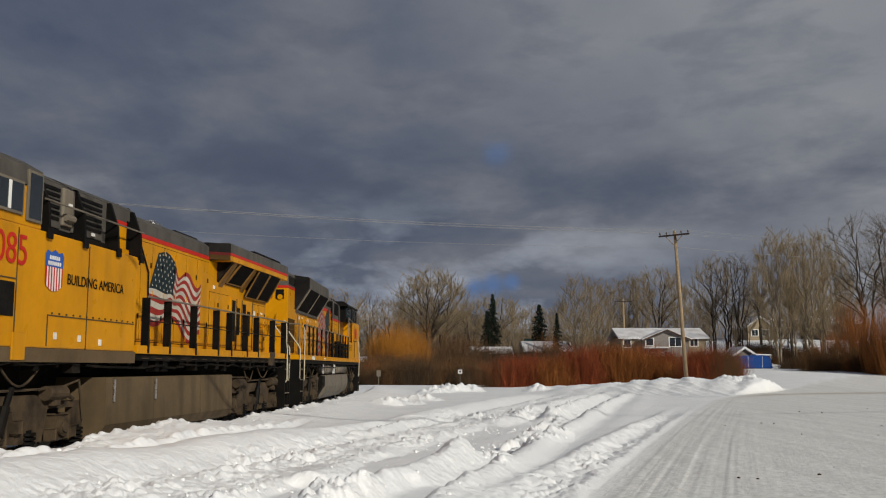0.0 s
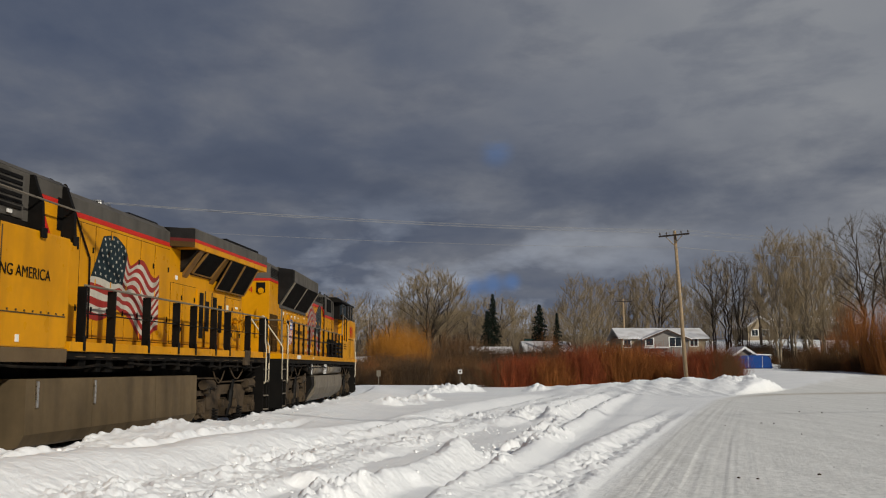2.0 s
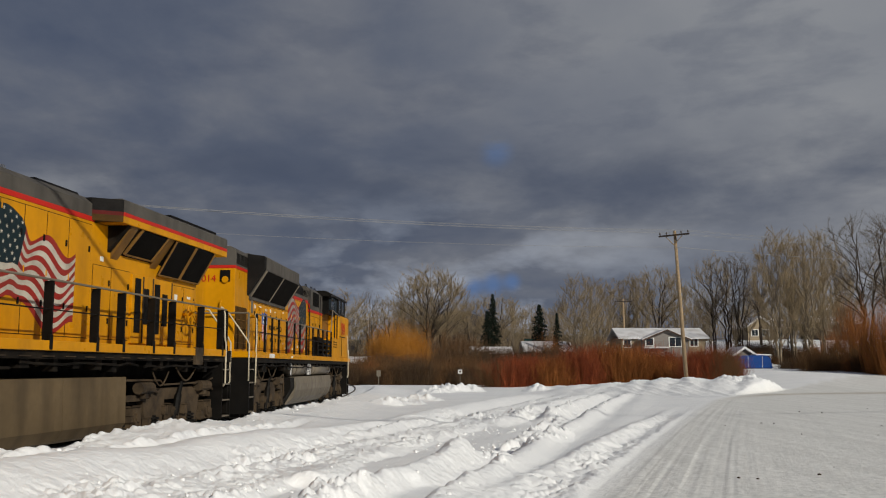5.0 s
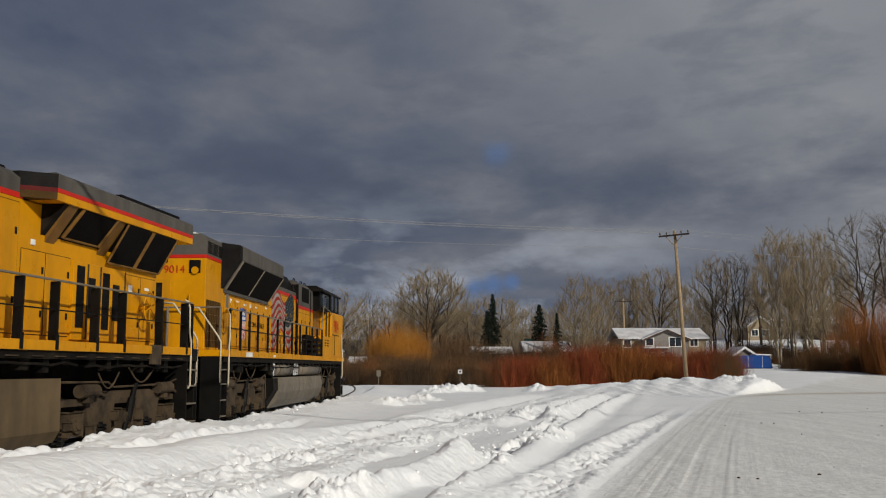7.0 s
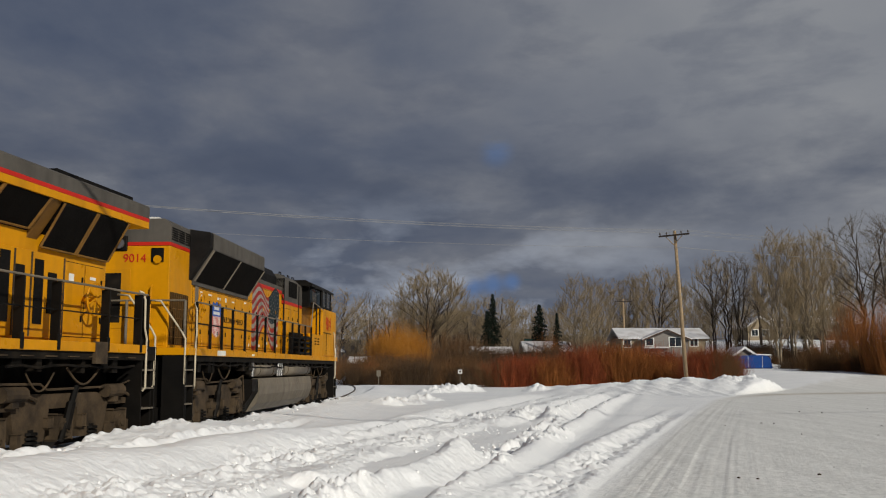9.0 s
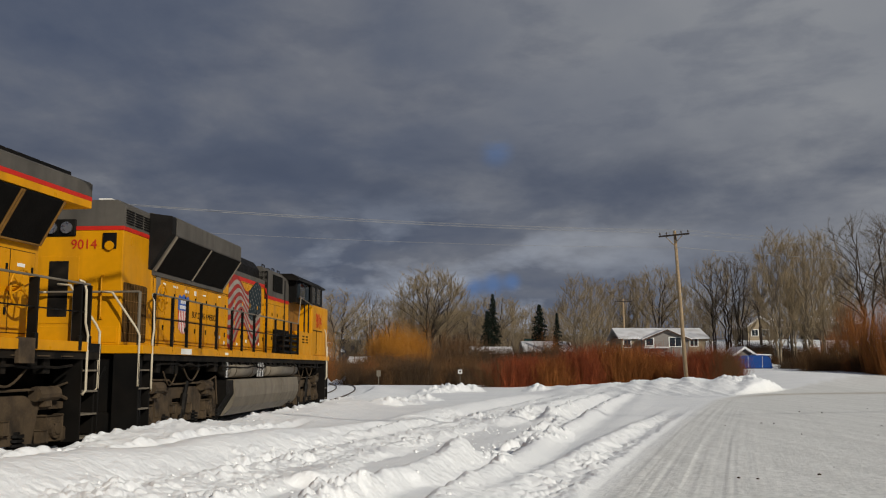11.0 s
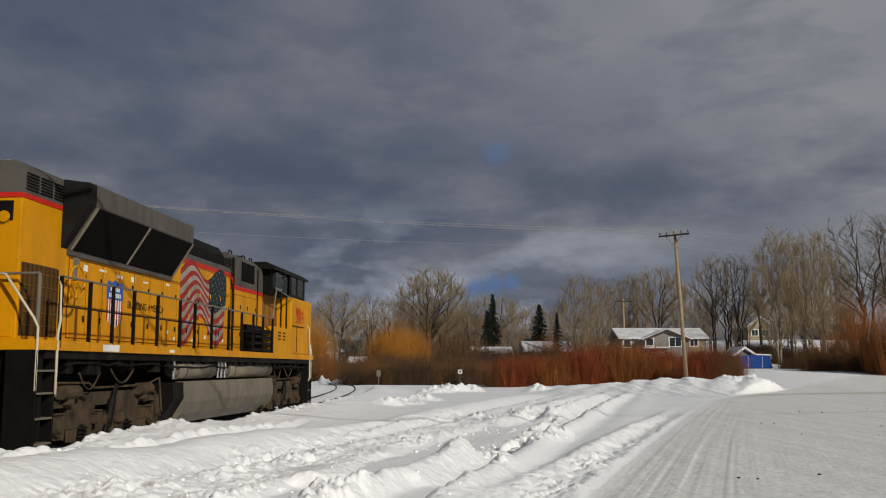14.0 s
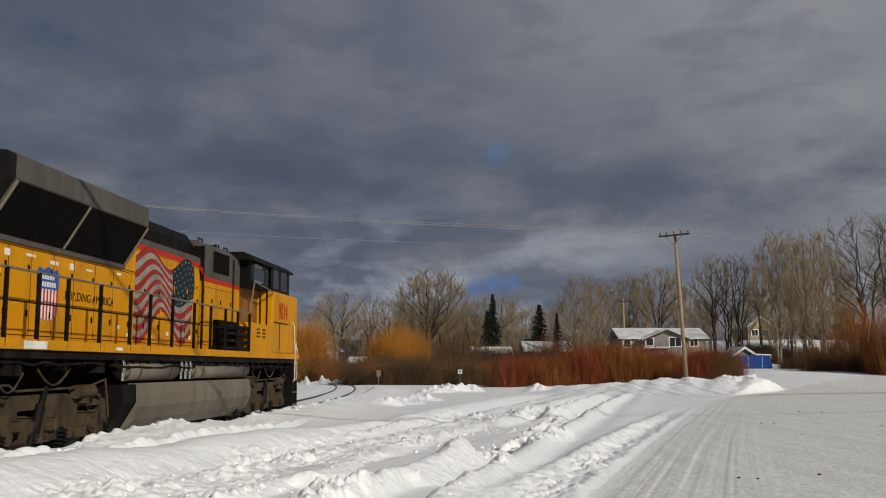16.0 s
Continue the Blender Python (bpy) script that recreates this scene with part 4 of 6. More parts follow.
build_main_house()
small_house("tan gabled house behind bare trees with snowy roof", 1322, 1366, 150, 580, 563, 8, M["siding2"], 0, True, ((1334, 590, 1.0, 0.9), (1353, 590, 1.0, 0.9)))
small_house("brown house with snowy roof on the slope", 1364, 1392, 155, 582, 564, 8, M["brown"], 0, False, ((1378, 592, 1.0, 0.9),))
small_house("long low house with snow-covered roof", 1448, 1520, 150, 572, 561, 8, M["brown"], 0, False, ((1470, 580, 1.2, 0.9), (1500, 580, 1.2, 0.9)))
small_house("white house high on the wooded slope", 1470, 1500, 190, 548, 538, 8, M["siding"], 0, True, ((1485, 553, 1.0, 0.9),))
small_house("small grey shed with snowy gable roof", 1296, 1332, 96, 632, 618, 4, M["siding"], 0, True, ())
small_house("low building with broad snow-covered roof", 836, 905, 135, 634, 616, 9, M["brown"], 0, False, ())
small_house("low building with snow-covered roof among brush", 930, 1010, 140, 622, 606, 9, M["brown"], 0, False, ((950, 630, 1.0, 0.8),))
small_house("low snow-roofed shed beyond the track", 620, 662, 150, 642, 634, 6, M["brown"], 0, False, ())
small_house("small pale house beyond the track", 565, 600, 165, 622, 608, 7, M["siding"], 0, True, ((580, 630, 1.0, 0.9),))
small_house("pale house glimpsed between trunks", 1084, 1098, 150, 608, 600, 6, M["siding2"], 0, True, ())


def build_green_roof():
    t = thing("shed", "shed with green metal roof in the trees", "shed")
    d = 150
    px = lambda p: (p - 784) / F_PX * d
    z = lambda r: EYE_Z + (651 - r) / F_PX * d
    bm = B()
    box(bm, px(932), px(953), d, d + 5, -1.2, z(611), 0.02)
    part("wall", bm, M["brown"], t)
    bm = B()
    gable_roof(bm, px(932), px(953), d, d + 5, z(611), z(601), 0.2, 0.12)
    part("roof", bm, M["green"], t, "green metal roof")


build_green_roof()


def build_tarp():
    d = 93
    px = lambda p: (p - 784) / F_PX * d
    x0, x1 = px(1302), px(1364)
    zb = min(height_at(x0, d), height_at(x1, d + 2)) - 0.05
    zt = EYE_Z + (651 - 629) / F_PX * d
    t = thing("covered_trailer", "trailer covered by a bright blue tarpaulin", "trailer")
    bm = B()
    prism(bm, [(x0, zb + 0.15), (x1, zb + 0.1), (x1 - 0.25, zt - 0.2), (x1 - 0.8, zt), (x0 + 0.25, zt - 0.06), (x0, zt - 0.45)], d, d + 2.2)
    bmesh.ops.bevel(bm, geom=bm.edges[:], offset=0.08, segments=2, affect="EDGES")
    part("tarpaulin", bm, M["tarp"], t)
    bm = B()
    box(bm, x0 + 0.1, x1 - 0.1, d + 0.15, d + 2.0, zb, zb + 0.2, 0.02)
    part("bed", bm, M["black"], t)
    bm = B()
    for x in (px(1320), px(1345)):
        pts = [Vector((x, d - 0.02, zb + 0.2)), Vector((x + 0.02, d - 0.02, zt - 0.1))]
        tube(bm, pts[0], pts[1], 0.02, seg=5)
    part("rope", bm, M["trimw"], t)
    bm = B()
    box(bm, px(1335), px(1362), d + 0.2, d + 1.9, zt - 0.05, zt + 0.1, 0.05)
    part("snow_cap", bm, ROOF_SNOW, t)


build_tarp()


# ---------------------------------------------------------------- power line
def utility_pole(label, px, d, lean_px, top_row, arm, yaw, mat, place=None):
    x, y = at_view(px, d)
    zt = EYE_Z + (651 - top_row) / F_PX * d
    xt = (lean_px - 784) / F_PX * d
    if place:
        x, y, zt = place
        xt = x
    zb = height_at(x, y)
    t = thing("utility_pole", label, "utility pole")
    bm = B()
    tube(bm, (x, y, zb - 0.6), (xt, y, zt), 0.165, 0.11, seg=12)
    part("pole", bm, mat, t, smooth=True)
    c, s = math.cos(radians(yaw)), math.sin(radians(yaw))
    m = Matrix.Translation((xt, y, zt - 0.35)) @ Matrix.Rotation(radians(yaw), 4, "Z")
    bm = B()
    box(bm, -arm / 2, arm / 2, -0.19, -0.09, -0.06, 0.06, 0.01)
    a = part("crossarm", bm, M["bark_dark"], t, "dark weathered wooden crossarm")
    a.matrix_basis = m
    for sgn in (-1, 1):
        bm = B()
        tube(bm, (sgn * arm * 0.28, -0.13, -0.05), (0, -0.15, -0.75), 0.03, seg=5)
        b = part("brace", bm, mat, t)
        b.matrix_basis = m
    spots = []
    for k, u in enumerate((-0.46, -0.24, 0.24, 0.46)):
        bm = B()
        tube(bm, (u * arm, -0.14, 0.05), (u * arm, -0.14, 0.14), 0.025, seg=6)
        tube(bm, (u * arm, -0.14, 0.13), (u * arm, -0.14, 0.28), 0.075, 0.04, seg=8)
        i = part("insulator", bm, M["insul"], t)
        i.matrix_basis = m
        spots.append(m @ Vector((u * arm, -0.14, 0.28)))
    return spots, Vector((xt, y - 0.15, zt - 1.25))


def wire(a, b, sag, r, label):
    bm = B()
    a, b = Vector(a), Vector(b)
    pts = []
    for i in range(25):
        f = i / 24
        p = a.lerp(b, f)
        p.z -= sag * 4 * f * (1 - f)
        pts.append(p)
    pipe(bm, pts, r, 5)
    thing("power_line", label, "cable", group="overhead wires", bm=bm, mat=M["wire"])


near_spots, near_cable = utility_pole("weathered wooden utility pole with crossarm and insulators", 1212, 70, 1198, 408, 2.5, -42, M["pole"])
far_spots, far_cable = utility_pole("smaller wooden utility pole beyond the shrubs", 1104, 128, 1103, 530, 2.3, 10, M["pole"])
for k, p in enumerate(near_spots):
    wire(p, (-46, 52 + 0.6 * k, 13.0 + 0.05 * k), 0.85, 0.009, "thin grey overhead wire")
    wire(p, (62, 78 + 0.6 * k, 10.7 + 0.1 * k), 0.55, 0.009, "thin grey overhead wire")
wire(near_cable, (-46, 52, 11.2), 0.85, 0.009, "thin grey overhead cable")
wire(near_cable, (62, 78, 9.4), 0.55, 0.016, "thin grey overhead cable")


# a thick cable high over the roadside, whose shadow lies across the road
over_a, _ = utility_pole("weathered wooden utility pole beside the road", 0, 0, 0, 0, 2.5, -70, M["pole"], (-38.0, -3.1, 9.4))
over_b, _ = utility_pole("weathered wooden utility pole beside the road", 0, 0, 0, 0, 2.5, -70, M["pole"], (76.4, 37.1, 9.4))
wire(over_a[1], over_b[1], 0.4, 0.046, "thick dark overhead cable crossing above the roadside")


# ---------------------------------------------------------------- lineside signs
def line_sign(label, px, d, centre_row, w, h, mat):
    x, y = at_view(px, d)
    zb = height_at(x, y)
    zc = EYE_Z + (651 - centre_row) / F_PX * d
    t = thing("marker_sign", label, "sign")
    bm = B()
    tube(bm, (x, y + 0.04, zb - 0.3), (x, y + 0.04, zc + h / 2), 0.03, seg=8)
    part("post", bm, M["tank"], t)
    bm = B()
    box(bm, x - w / 2, x + w / 2, y - 0.02, y + 0.01, zc - h / 2, zc + h / 2, 0.01)
    return t, part("panel", bm, mat, t), Vector((x, y, zc))


sg, panel, c = line_sign("small white square marker sign on a post", 814, 84, 658, 0.36, 0.36, M["trimw"])
bm = B()
box(bm, c.x - 0.08, c.x + 0.08, c.y - 0.026, c.y - 0.018, c.z - 0.07, c.z + 0.09)
part("mark", bm, M["dark"], panel)
line_sign("grey metal marker panel on a short post in snow", 671, 78, 661, 0.34, 0.5, M["tank"])


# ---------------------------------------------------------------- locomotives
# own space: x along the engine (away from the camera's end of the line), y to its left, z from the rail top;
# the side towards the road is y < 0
# darker copies of the body paints; on the wing ends they stand for shade
DARK_YELLOW = material("dark_yellow_paint", (0.05, 0.026, 0.006), 0.8, var=0.3)
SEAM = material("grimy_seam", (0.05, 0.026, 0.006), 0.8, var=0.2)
DARK_GREY = material("dark_grey_paint", (0.012, 0.011, 0.0105), 0.85, var=0.3, spec=0.1)
TAN = material("stained_yellow_paint", (0.18, 0.09, 0.02), 0.6, var=0.2, dirt=(0.05, 0.03, 0.015), dirt_amount=0.6)
M["flag_red"] = material("faded_flag_red", (0.26, 0.022, 0.016), 0.5, var=0.15, dirt=GRIME, dirt_amount=0.3)


def text_part(body, size, at, parent, mat, name="lettering", extrude=0.003, sx=1.0):
    """Raised lettering on the road side, reading along +x; at: left end of its base line."""
    cu = bpy.data.curves.new(name, "FONT")
    cu.body, cu.size, cu.extrude = body, size, extrude
    tmp = new(name, cu)
    bpy.context.view_layer.update()
    me = bpy.data.meshes.new_from_object(tmp.evaluated_get(bpy.context.evaluated_depsgraph_get()))
    bpy.data.objects.remove(tmp)
    me.transform(Matrix.Translation(at) @ Matrix.Rotation(radians(90), 4, "X") @ Matrix.Diagonal((sx, 1, 1, 1)))
    me.materials.clear()
    me.materials.append(mat)
    ob = new(name, me)
    ob.parent = parent
    return ob


def plate(bm, x0, x1, z0, z1, v, t=0.012):
    """A thin panel on the road side, v metres from the middle line."""
    return box(bm, x0, x1, -v - t, -v + 0.01, z0, z1, 0.004)


def flag_mural(parent, u0, u1, top, height, v, mirrored):
    """A painted flag that seems to wave, on the hood's side: stripes and a starred field."""
    pale = M["flag_grimed"] if mirrored else M["flag_white"]

    def at(a, b, lift=0.0):
        if mirrored:
            x = u1 + (u0 - u1) * a + 0.10 * math.sin(5 * b) * (1 - a)
            z = top + 0.20 * math.sin(9.5 * a + 2.2 * b + 0.4) - b * height * (0.95 + 0.12 * math.sin(7 * a + 1))
        else:
            x = u0 + (u1 - u0) * a - 0.62 * b * (1 - a) ** 2 + 0.28 * (1 - b) * (1 - a) - 0.05
            fall = min(max((a - 0.36) / 0.10, 0), 1)
            z = top - 0.34 * fall * fall * (3 - 2 * fall) * (1 - 0.45 * b) - 0.16 * a
            z += (0.05 + 0.13 * a) * math.sin(13 * a + 2.4 * b - 0.6) - b * height * (0.98 + 0.10 * math.sin(8 * a + 1))
        return (x, -v - 0.004 - lift, z)
    n = 30
    for k in range(13):
        bm = B()
        a0 = 0.40 if k < 7 else 0.0
        lo = [bm.verts.new(at(a0 + (1 - a0) * i / n, (k + 1) / 13)) for i in range(n + 1)]
        hi = [bm.verts.new(at(a0 + (1 - a0) * i / n, k / 13)) for i in range(n + 1)]
        for i in range(n):
            bm.faces.new((lo[i], lo[i + 1], hi[i + 1], hi[i]))
        part("flag_stripe", bm, pale if k % 2 else M["flag_red"], parent)
    bm = B()
    g = [[bm.verts.new(at(0.40 * i / 8, 7 / 13 * j / 6)) for i in range(9)] for j in range(7)]
    for j in range(6):
        for i in range(8):
            bm.faces.new((g[j][i], g[j][i + 1], g[j + 1][i + 1], g[j + 1][i]))
    part("flag_field", bm, M["flag_blue"], parent, "dark blue starred flag field")
    bm = B()
    for j in range(7):
        for i in range(6 if j % 2 == 0 else 5):
            a, b = 0.40 * (i + (0.6 if j % 2 == 0 else 1.1)) / 6.2, 7 / 13 * (j + 0.6) / 7.2
            c = Vector(at(a, b, 0.003))
            ring = [bm.verts.new(c + Vector((r * math.cos(q), 0, r * math.sin(q)))) for k in range(10)
                    for r, q in (((0.045 if k % 2 == 0 else 0.019), math.pi / 2 + k * math.pi / 5),)]
            bm.faces.new(ring)
    tagged(part("star_field", bm, pale, parent, "white painted stars"), kind="stuff")


def shield(parent, u0, u1, z0, z1, v):
    """Heraldic shield: blue chief with two pale bars, red and white pales below."""
    w, c, h = u1 - u0, (u0 + u1) / 2, z1 - z0
    zc = z0 + 0.60 * h

    def low(x):
        q = abs(x - c) / (w / 2)
        return z0 + 0.16 * h * q ** 2.2
    for k in range(13):
        bm = B()
        a, b = u0 + w * k / 13, u0 + w * (k + 1) / 13
        vs = [bm.verts.new(p) for p in ((a, -v - 0.006, low(a)), (b, -v - 0.006, low(b)), (b, -v - 0.006, zc), (a, -v - 0.006, zc))]
        bm.faces.new(vs)
        part("shield_stripe", bm, M["white" if k % 2 else "red"], parent)
    bm = B()
    outline = [(u0, zc), (u1, zc), (u1 + 0.01, z1 - 0.10 * h), (u1 - 0.08 * w, z1), (c + 0.22 * w, z1 - 0.05 * h), (c, z1 + 0.03 * h),
               (c - 0.22 * w, z1 - 0.05 * h), (u0 + 0.08 * w, z1), (u0 - 0.01, z1 - 0.10 * h)]
    prism(bm, outline, -v - 0.010, -v)
    part("shield_chief", bm, M["blue"], parent, "blue upper field of a painted shield")
    for dz, ww in ((0.17, 0.62), (0.31, 0.78)):
        n = 5 if dz < 0.2 else 7
        for i in range(n):
            bm = B()
            x = c - ww * w / 2 + ww * w * i / n
            box(bm, x, x + ww * w / n * 0.72, -v - 0.014, -v - 0.009, z1 - dz * h - 0.05 * h, z1 - dz * h + 0.045 * h)
            part("shield_bar", bm, M["white"], parent)


RAIL_Z = -0.46
AXLE_Z = RAIL_Z + 0.53


def wheelset(x, parent):
    bm = B()
    tube(bm, (0, -1.0, 0), (0, 1.0, 0), 0.10, seg=12)
    for s in (-1, 1):
        tube(bm, (0, s * 0.68, 0), (0, s * 0.81, 0), 0.53, seg=28)
        tube(bm, (0, s * 0.65, 0), (0, s * 0.69, 0), 0.56, seg=28)
        for k in range(6):
            q = k * math.pi / 3
            tube(bm, (0.3 * math.cos(q), s * 0.80, 0.3 * math.sin(q)), (0.3 * math.cos(q), s * 0.835, 0.3 * math.sin(q)), 0.06, seg=6)
    ob = part("wheelset", bm, M["wheel"], parent, "worn steel wheels on an axle")
    ob.matrix_basis = pose(x, 0, AXLE_Z)
    return ob


def truck(parent, cx, flip=1, style=0):
    """Three-axle truck: side frames with pockets, axle boxes, coil springs, brake gear, wheelsets."""
    wheels = []
    ax = [cx - 2.12, cx, cx + 2.12]
    for s in (-1, 1):
        bm = B()
        top = [(-3.0, 0.62), (-2.85, 0.98), (-1.6, 1.0), (-1.2, 1.12), (1.2, 1.12), (1.6, 1.0), (2.85, 0.98), (3.0, 0.62)]
        low = [(3.0, 0.20), (2.66, 0.20), (2.60, 0.86), (1.66, 0.86), (1.50, 0.30), (0.62, 0.30), (0.48, 0.86), (-0.48, 0.86), (-0.62, 0.30), (-1.50, 0.30), (-1.66, 0.86), (-2.60, 0.86), (-2.66, 0.20), (-3.0, 0.20)]
        o = [(cx + x, z) for x, z in top + low]
        prism(bm, o, s * 1.02, s * 1.17)
        frame_ob = part("side_frame", bm, M["truck"], parent, "dusty cast steel truck side frame")
        frame_ob.location.z = RAIL_Z
        for a in ax:
            bm = B()
            box(bm, a - 0.27, a + 0.27, s * 1.02, s * 1.20, 0.30, 0.74, 0.03)
            tube(bm, (a, s * 1.18, 0.52), (a, s * 1.27, 0.52), 0.17, seg=14)
            tube(bm, (a, s * 1.26, 0.52), (a, s * 1.30, 0.52), 0.10, seg=10)
            for k in range(4):
                q = math.pi / 4 + k * math.pi / 2
                tube(bm, (a + 0.13 * math.cos(q), s * 1.26, 0.52 + 0.13 * math.sin(q)), (a + 0.13 * math.cos(q), s * 1.29, 0.52 + 0.13 * math.sin(q)), 0.022, seg=6)
            part("axle_box", bm, M["truck"], frame_ob)
        for a in (cx - 1.05, cx + 1.05, cx - 2.78, cx + 2.78):
            bm = B()
            for k in range(5):
                z = 0.13 + 0.075 * k
                tube(bm, (a, s * 1.12, z), (a, s * 1.12, z + 0.045), 0.17, seg=14)
            tube(bm, (a, s * 1.12, 0.10), (a, s * 1.12, 0.52), 0.10, seg=8)
            part("coil_spring", bm, M["black"], frame_ob)
        for a in (cx - 1.75, cx + 1.75):
            bm = B()
            tube(bm, (a - 0.35, s * 1.25, 1.14), (a + 0.30, s * 1.25, 1.14), 0.13, seg=12)
            tube(bm, (a + 0.30, s * 1.25, 1.14), (a + 0.75, s * 1.22, 1.02), 0.035, seg=6)
            box(bm, a - 0.1, a + 0.1, s * 1.02, s * 1.3, 0.92, 1.04, 0.01)
            part("brake_cylinder", bm, M["truck"], frame_ob)
        bm = B()
        tube(bm, (cx - 0.2, s * 1.26, 0.28), (cx + 0.28, s * 1.26, 1.25), 0.055, seg=8)
        tube(bm, (cx - 0.05, s * 1.26, 0.48), (cx + 0.12, s * 1.26, 0.95), 0.085, seg=8)
        part("damper", bm, M["black"], frame_ob)
        bm = B()
        pipe(bm, [(cx - 2.8, s * 1.22, 1.32), (cx - 0.9, s * 1.22, 1.30), (cx - 0.7, s * 1.24, 1.2), (cx + 1.9, s * 1.24, 1.22), (cx + 2.7, s * 1.22, 1.36), (cx + 2.95, s * 1.2, 0.6)], 0.024, 6)
        hose = [(cx - 0.2 + 0.12 * i, s * 1.32, 1.58 - 0.3 * math.sin(math.pi * i / 10)) for i in range(11)]
        pipe(bm, hose, 0.022, 6)
        hose = [(cx - 1.5 + 0.09 * i, s * 1.3, 1.5 - 0.32 * math.sin(math.pi * i / 10)) for i in range(11)]
        pipe(bm, hose, 0.018, 6)
        part("air_pipe", bm, M["truck"], frame_ob)
        for x, z, w, h in ((-2.3, 0.50, 0.24, 0.14), (-0.55, 0.62, 0.18, 0.18), (0.62, 0.60, 0.16, 0.22), (1.75, 0.40, 0.22, 0.2), (-1.5, 0.35, 0.15, 0.24), (2.5, 0.42, 0.2, 0.2)):
            bm = B()
            box(bm, cx + x - w / 2, cx + x + w / 2, s * 1.15, s * 1.24, z - h / 2, z + h / 2, 0.02)
            part("frame_bracket", bm, M["truck"], frame_ob)
    bm = B()
    box(bm, cx - 2.4, cx + 2.4, -1.0, 1.0, 0.45, 0.85, 0.03)
    part("truck_bolster", bm, M["dark"], parent).location.z = RAIL_Z
    return [wheelset(a, parent) for a in ax]


def handrail(parent, posts, v, ends=None, wide=False, top=2.72, mid=2.20, base=1.46):
    for u in posts:
        bm = B()
        if wide:
            box(bm, u - 0.02, u + 0.02, -v - 0.05, -v + 0.13, base + 0.06, top - 0.02, 0.008)
            box(bm, u - 0.05, u + 0.05, -v - 0.055, -v + 0.0, base - 0.02, base + 0.25, 0.01)
        else:
            box(bm, u - 0.025, u + 0.025, -v - 0.04, -v + 0.03, base, top, 0.01)
        part("handrail_post", bm, M["black"], parent)
    a, b = min(posts), max(posts)
    bm = B()
    tube(bm, (a, -v, top), (b, -v, top), 0.022)
    part("handrail", bm, M["tank"], parent, "worn grey steel handrail")
    bm = B()
    tube(bm, (a, -v, mid), (b, -v, mid), 0.014, seg=6)
    part("lower_handrail", bm, M["black"], parent)


def doors(parent, edges, z0, z1, v, latches=True):
    bm = B()
    box(bm, edges[0], edges[-1], -v - 0.004, -v + 0.01, z0 - 0.015, z1 + 0.015)
    part("door_seal", bm, SEAM, parent, "dark grimy gaps between hood doors")
    for a, b in zip(edges, edges[1:]):
        bm = B()
        plate(bm, a + 0.018, b - 0.018, z0, z1, v, 0.014)
        d = part("hood_door", bm, M["yellow"], parent)
        if latches:
            for z in (z0 + 0.25 * (z1 - z0), z0 + 0.78 * (z1 - z0)):
                bm = B()
                box(bm, b - 0.13, b - 0.085, -v - 0.035, -v - 0.01, z - 0.06, z + 0.06, 0.005)
                part("latch", bm, M["black"], d)
            for z in (z0 + 0.12, z1 - 0.12, (z0 + z1) / 2):
                bm = B()
                tube(bm, (a + 0.025, -v - 0.018, z - 0.06), (a + 0.025, -v - 0.018, z + 0.06), 0.014, seg=6)
                part("hinge", bm, M["yellow"], d)


def labels(parent, spots, v):
    for u, z, w, h in spots:
        bm = B()
        box(bm, u, u + w, -v - 0.02, -v, z, z + h)
        part("notice_plate", bm, M["white"], parent, "small white notice plate")


def brake_wheel(parent, u, z, v, r=0.30):
    bm = B()
    n = 20
    ring = [(u + r * math.cos(2 * math.pi * i / n), -v, z + r * math.sin(2 * math.pi * i / n)) for i in range(n + 1)]
    pipe(bm, ring, 0.022, 6)
    for k in range(3):
        q = k * math.pi / 3 + 0.4
        tube(bm, (u - r * math.cos(q), -v, z - r * math.sin(q)), (u + r * math.cos(q), -v, z + r * math.sin(q)), 0.016, seg=6)
    tube(bm, (u, -v - 0.03, z), (u, -v + 0.25, z), 0.05, seg=10)
    part("brake_wheel", bm, M["yellow"], parent, "yellow spoked hand-brake wheel")


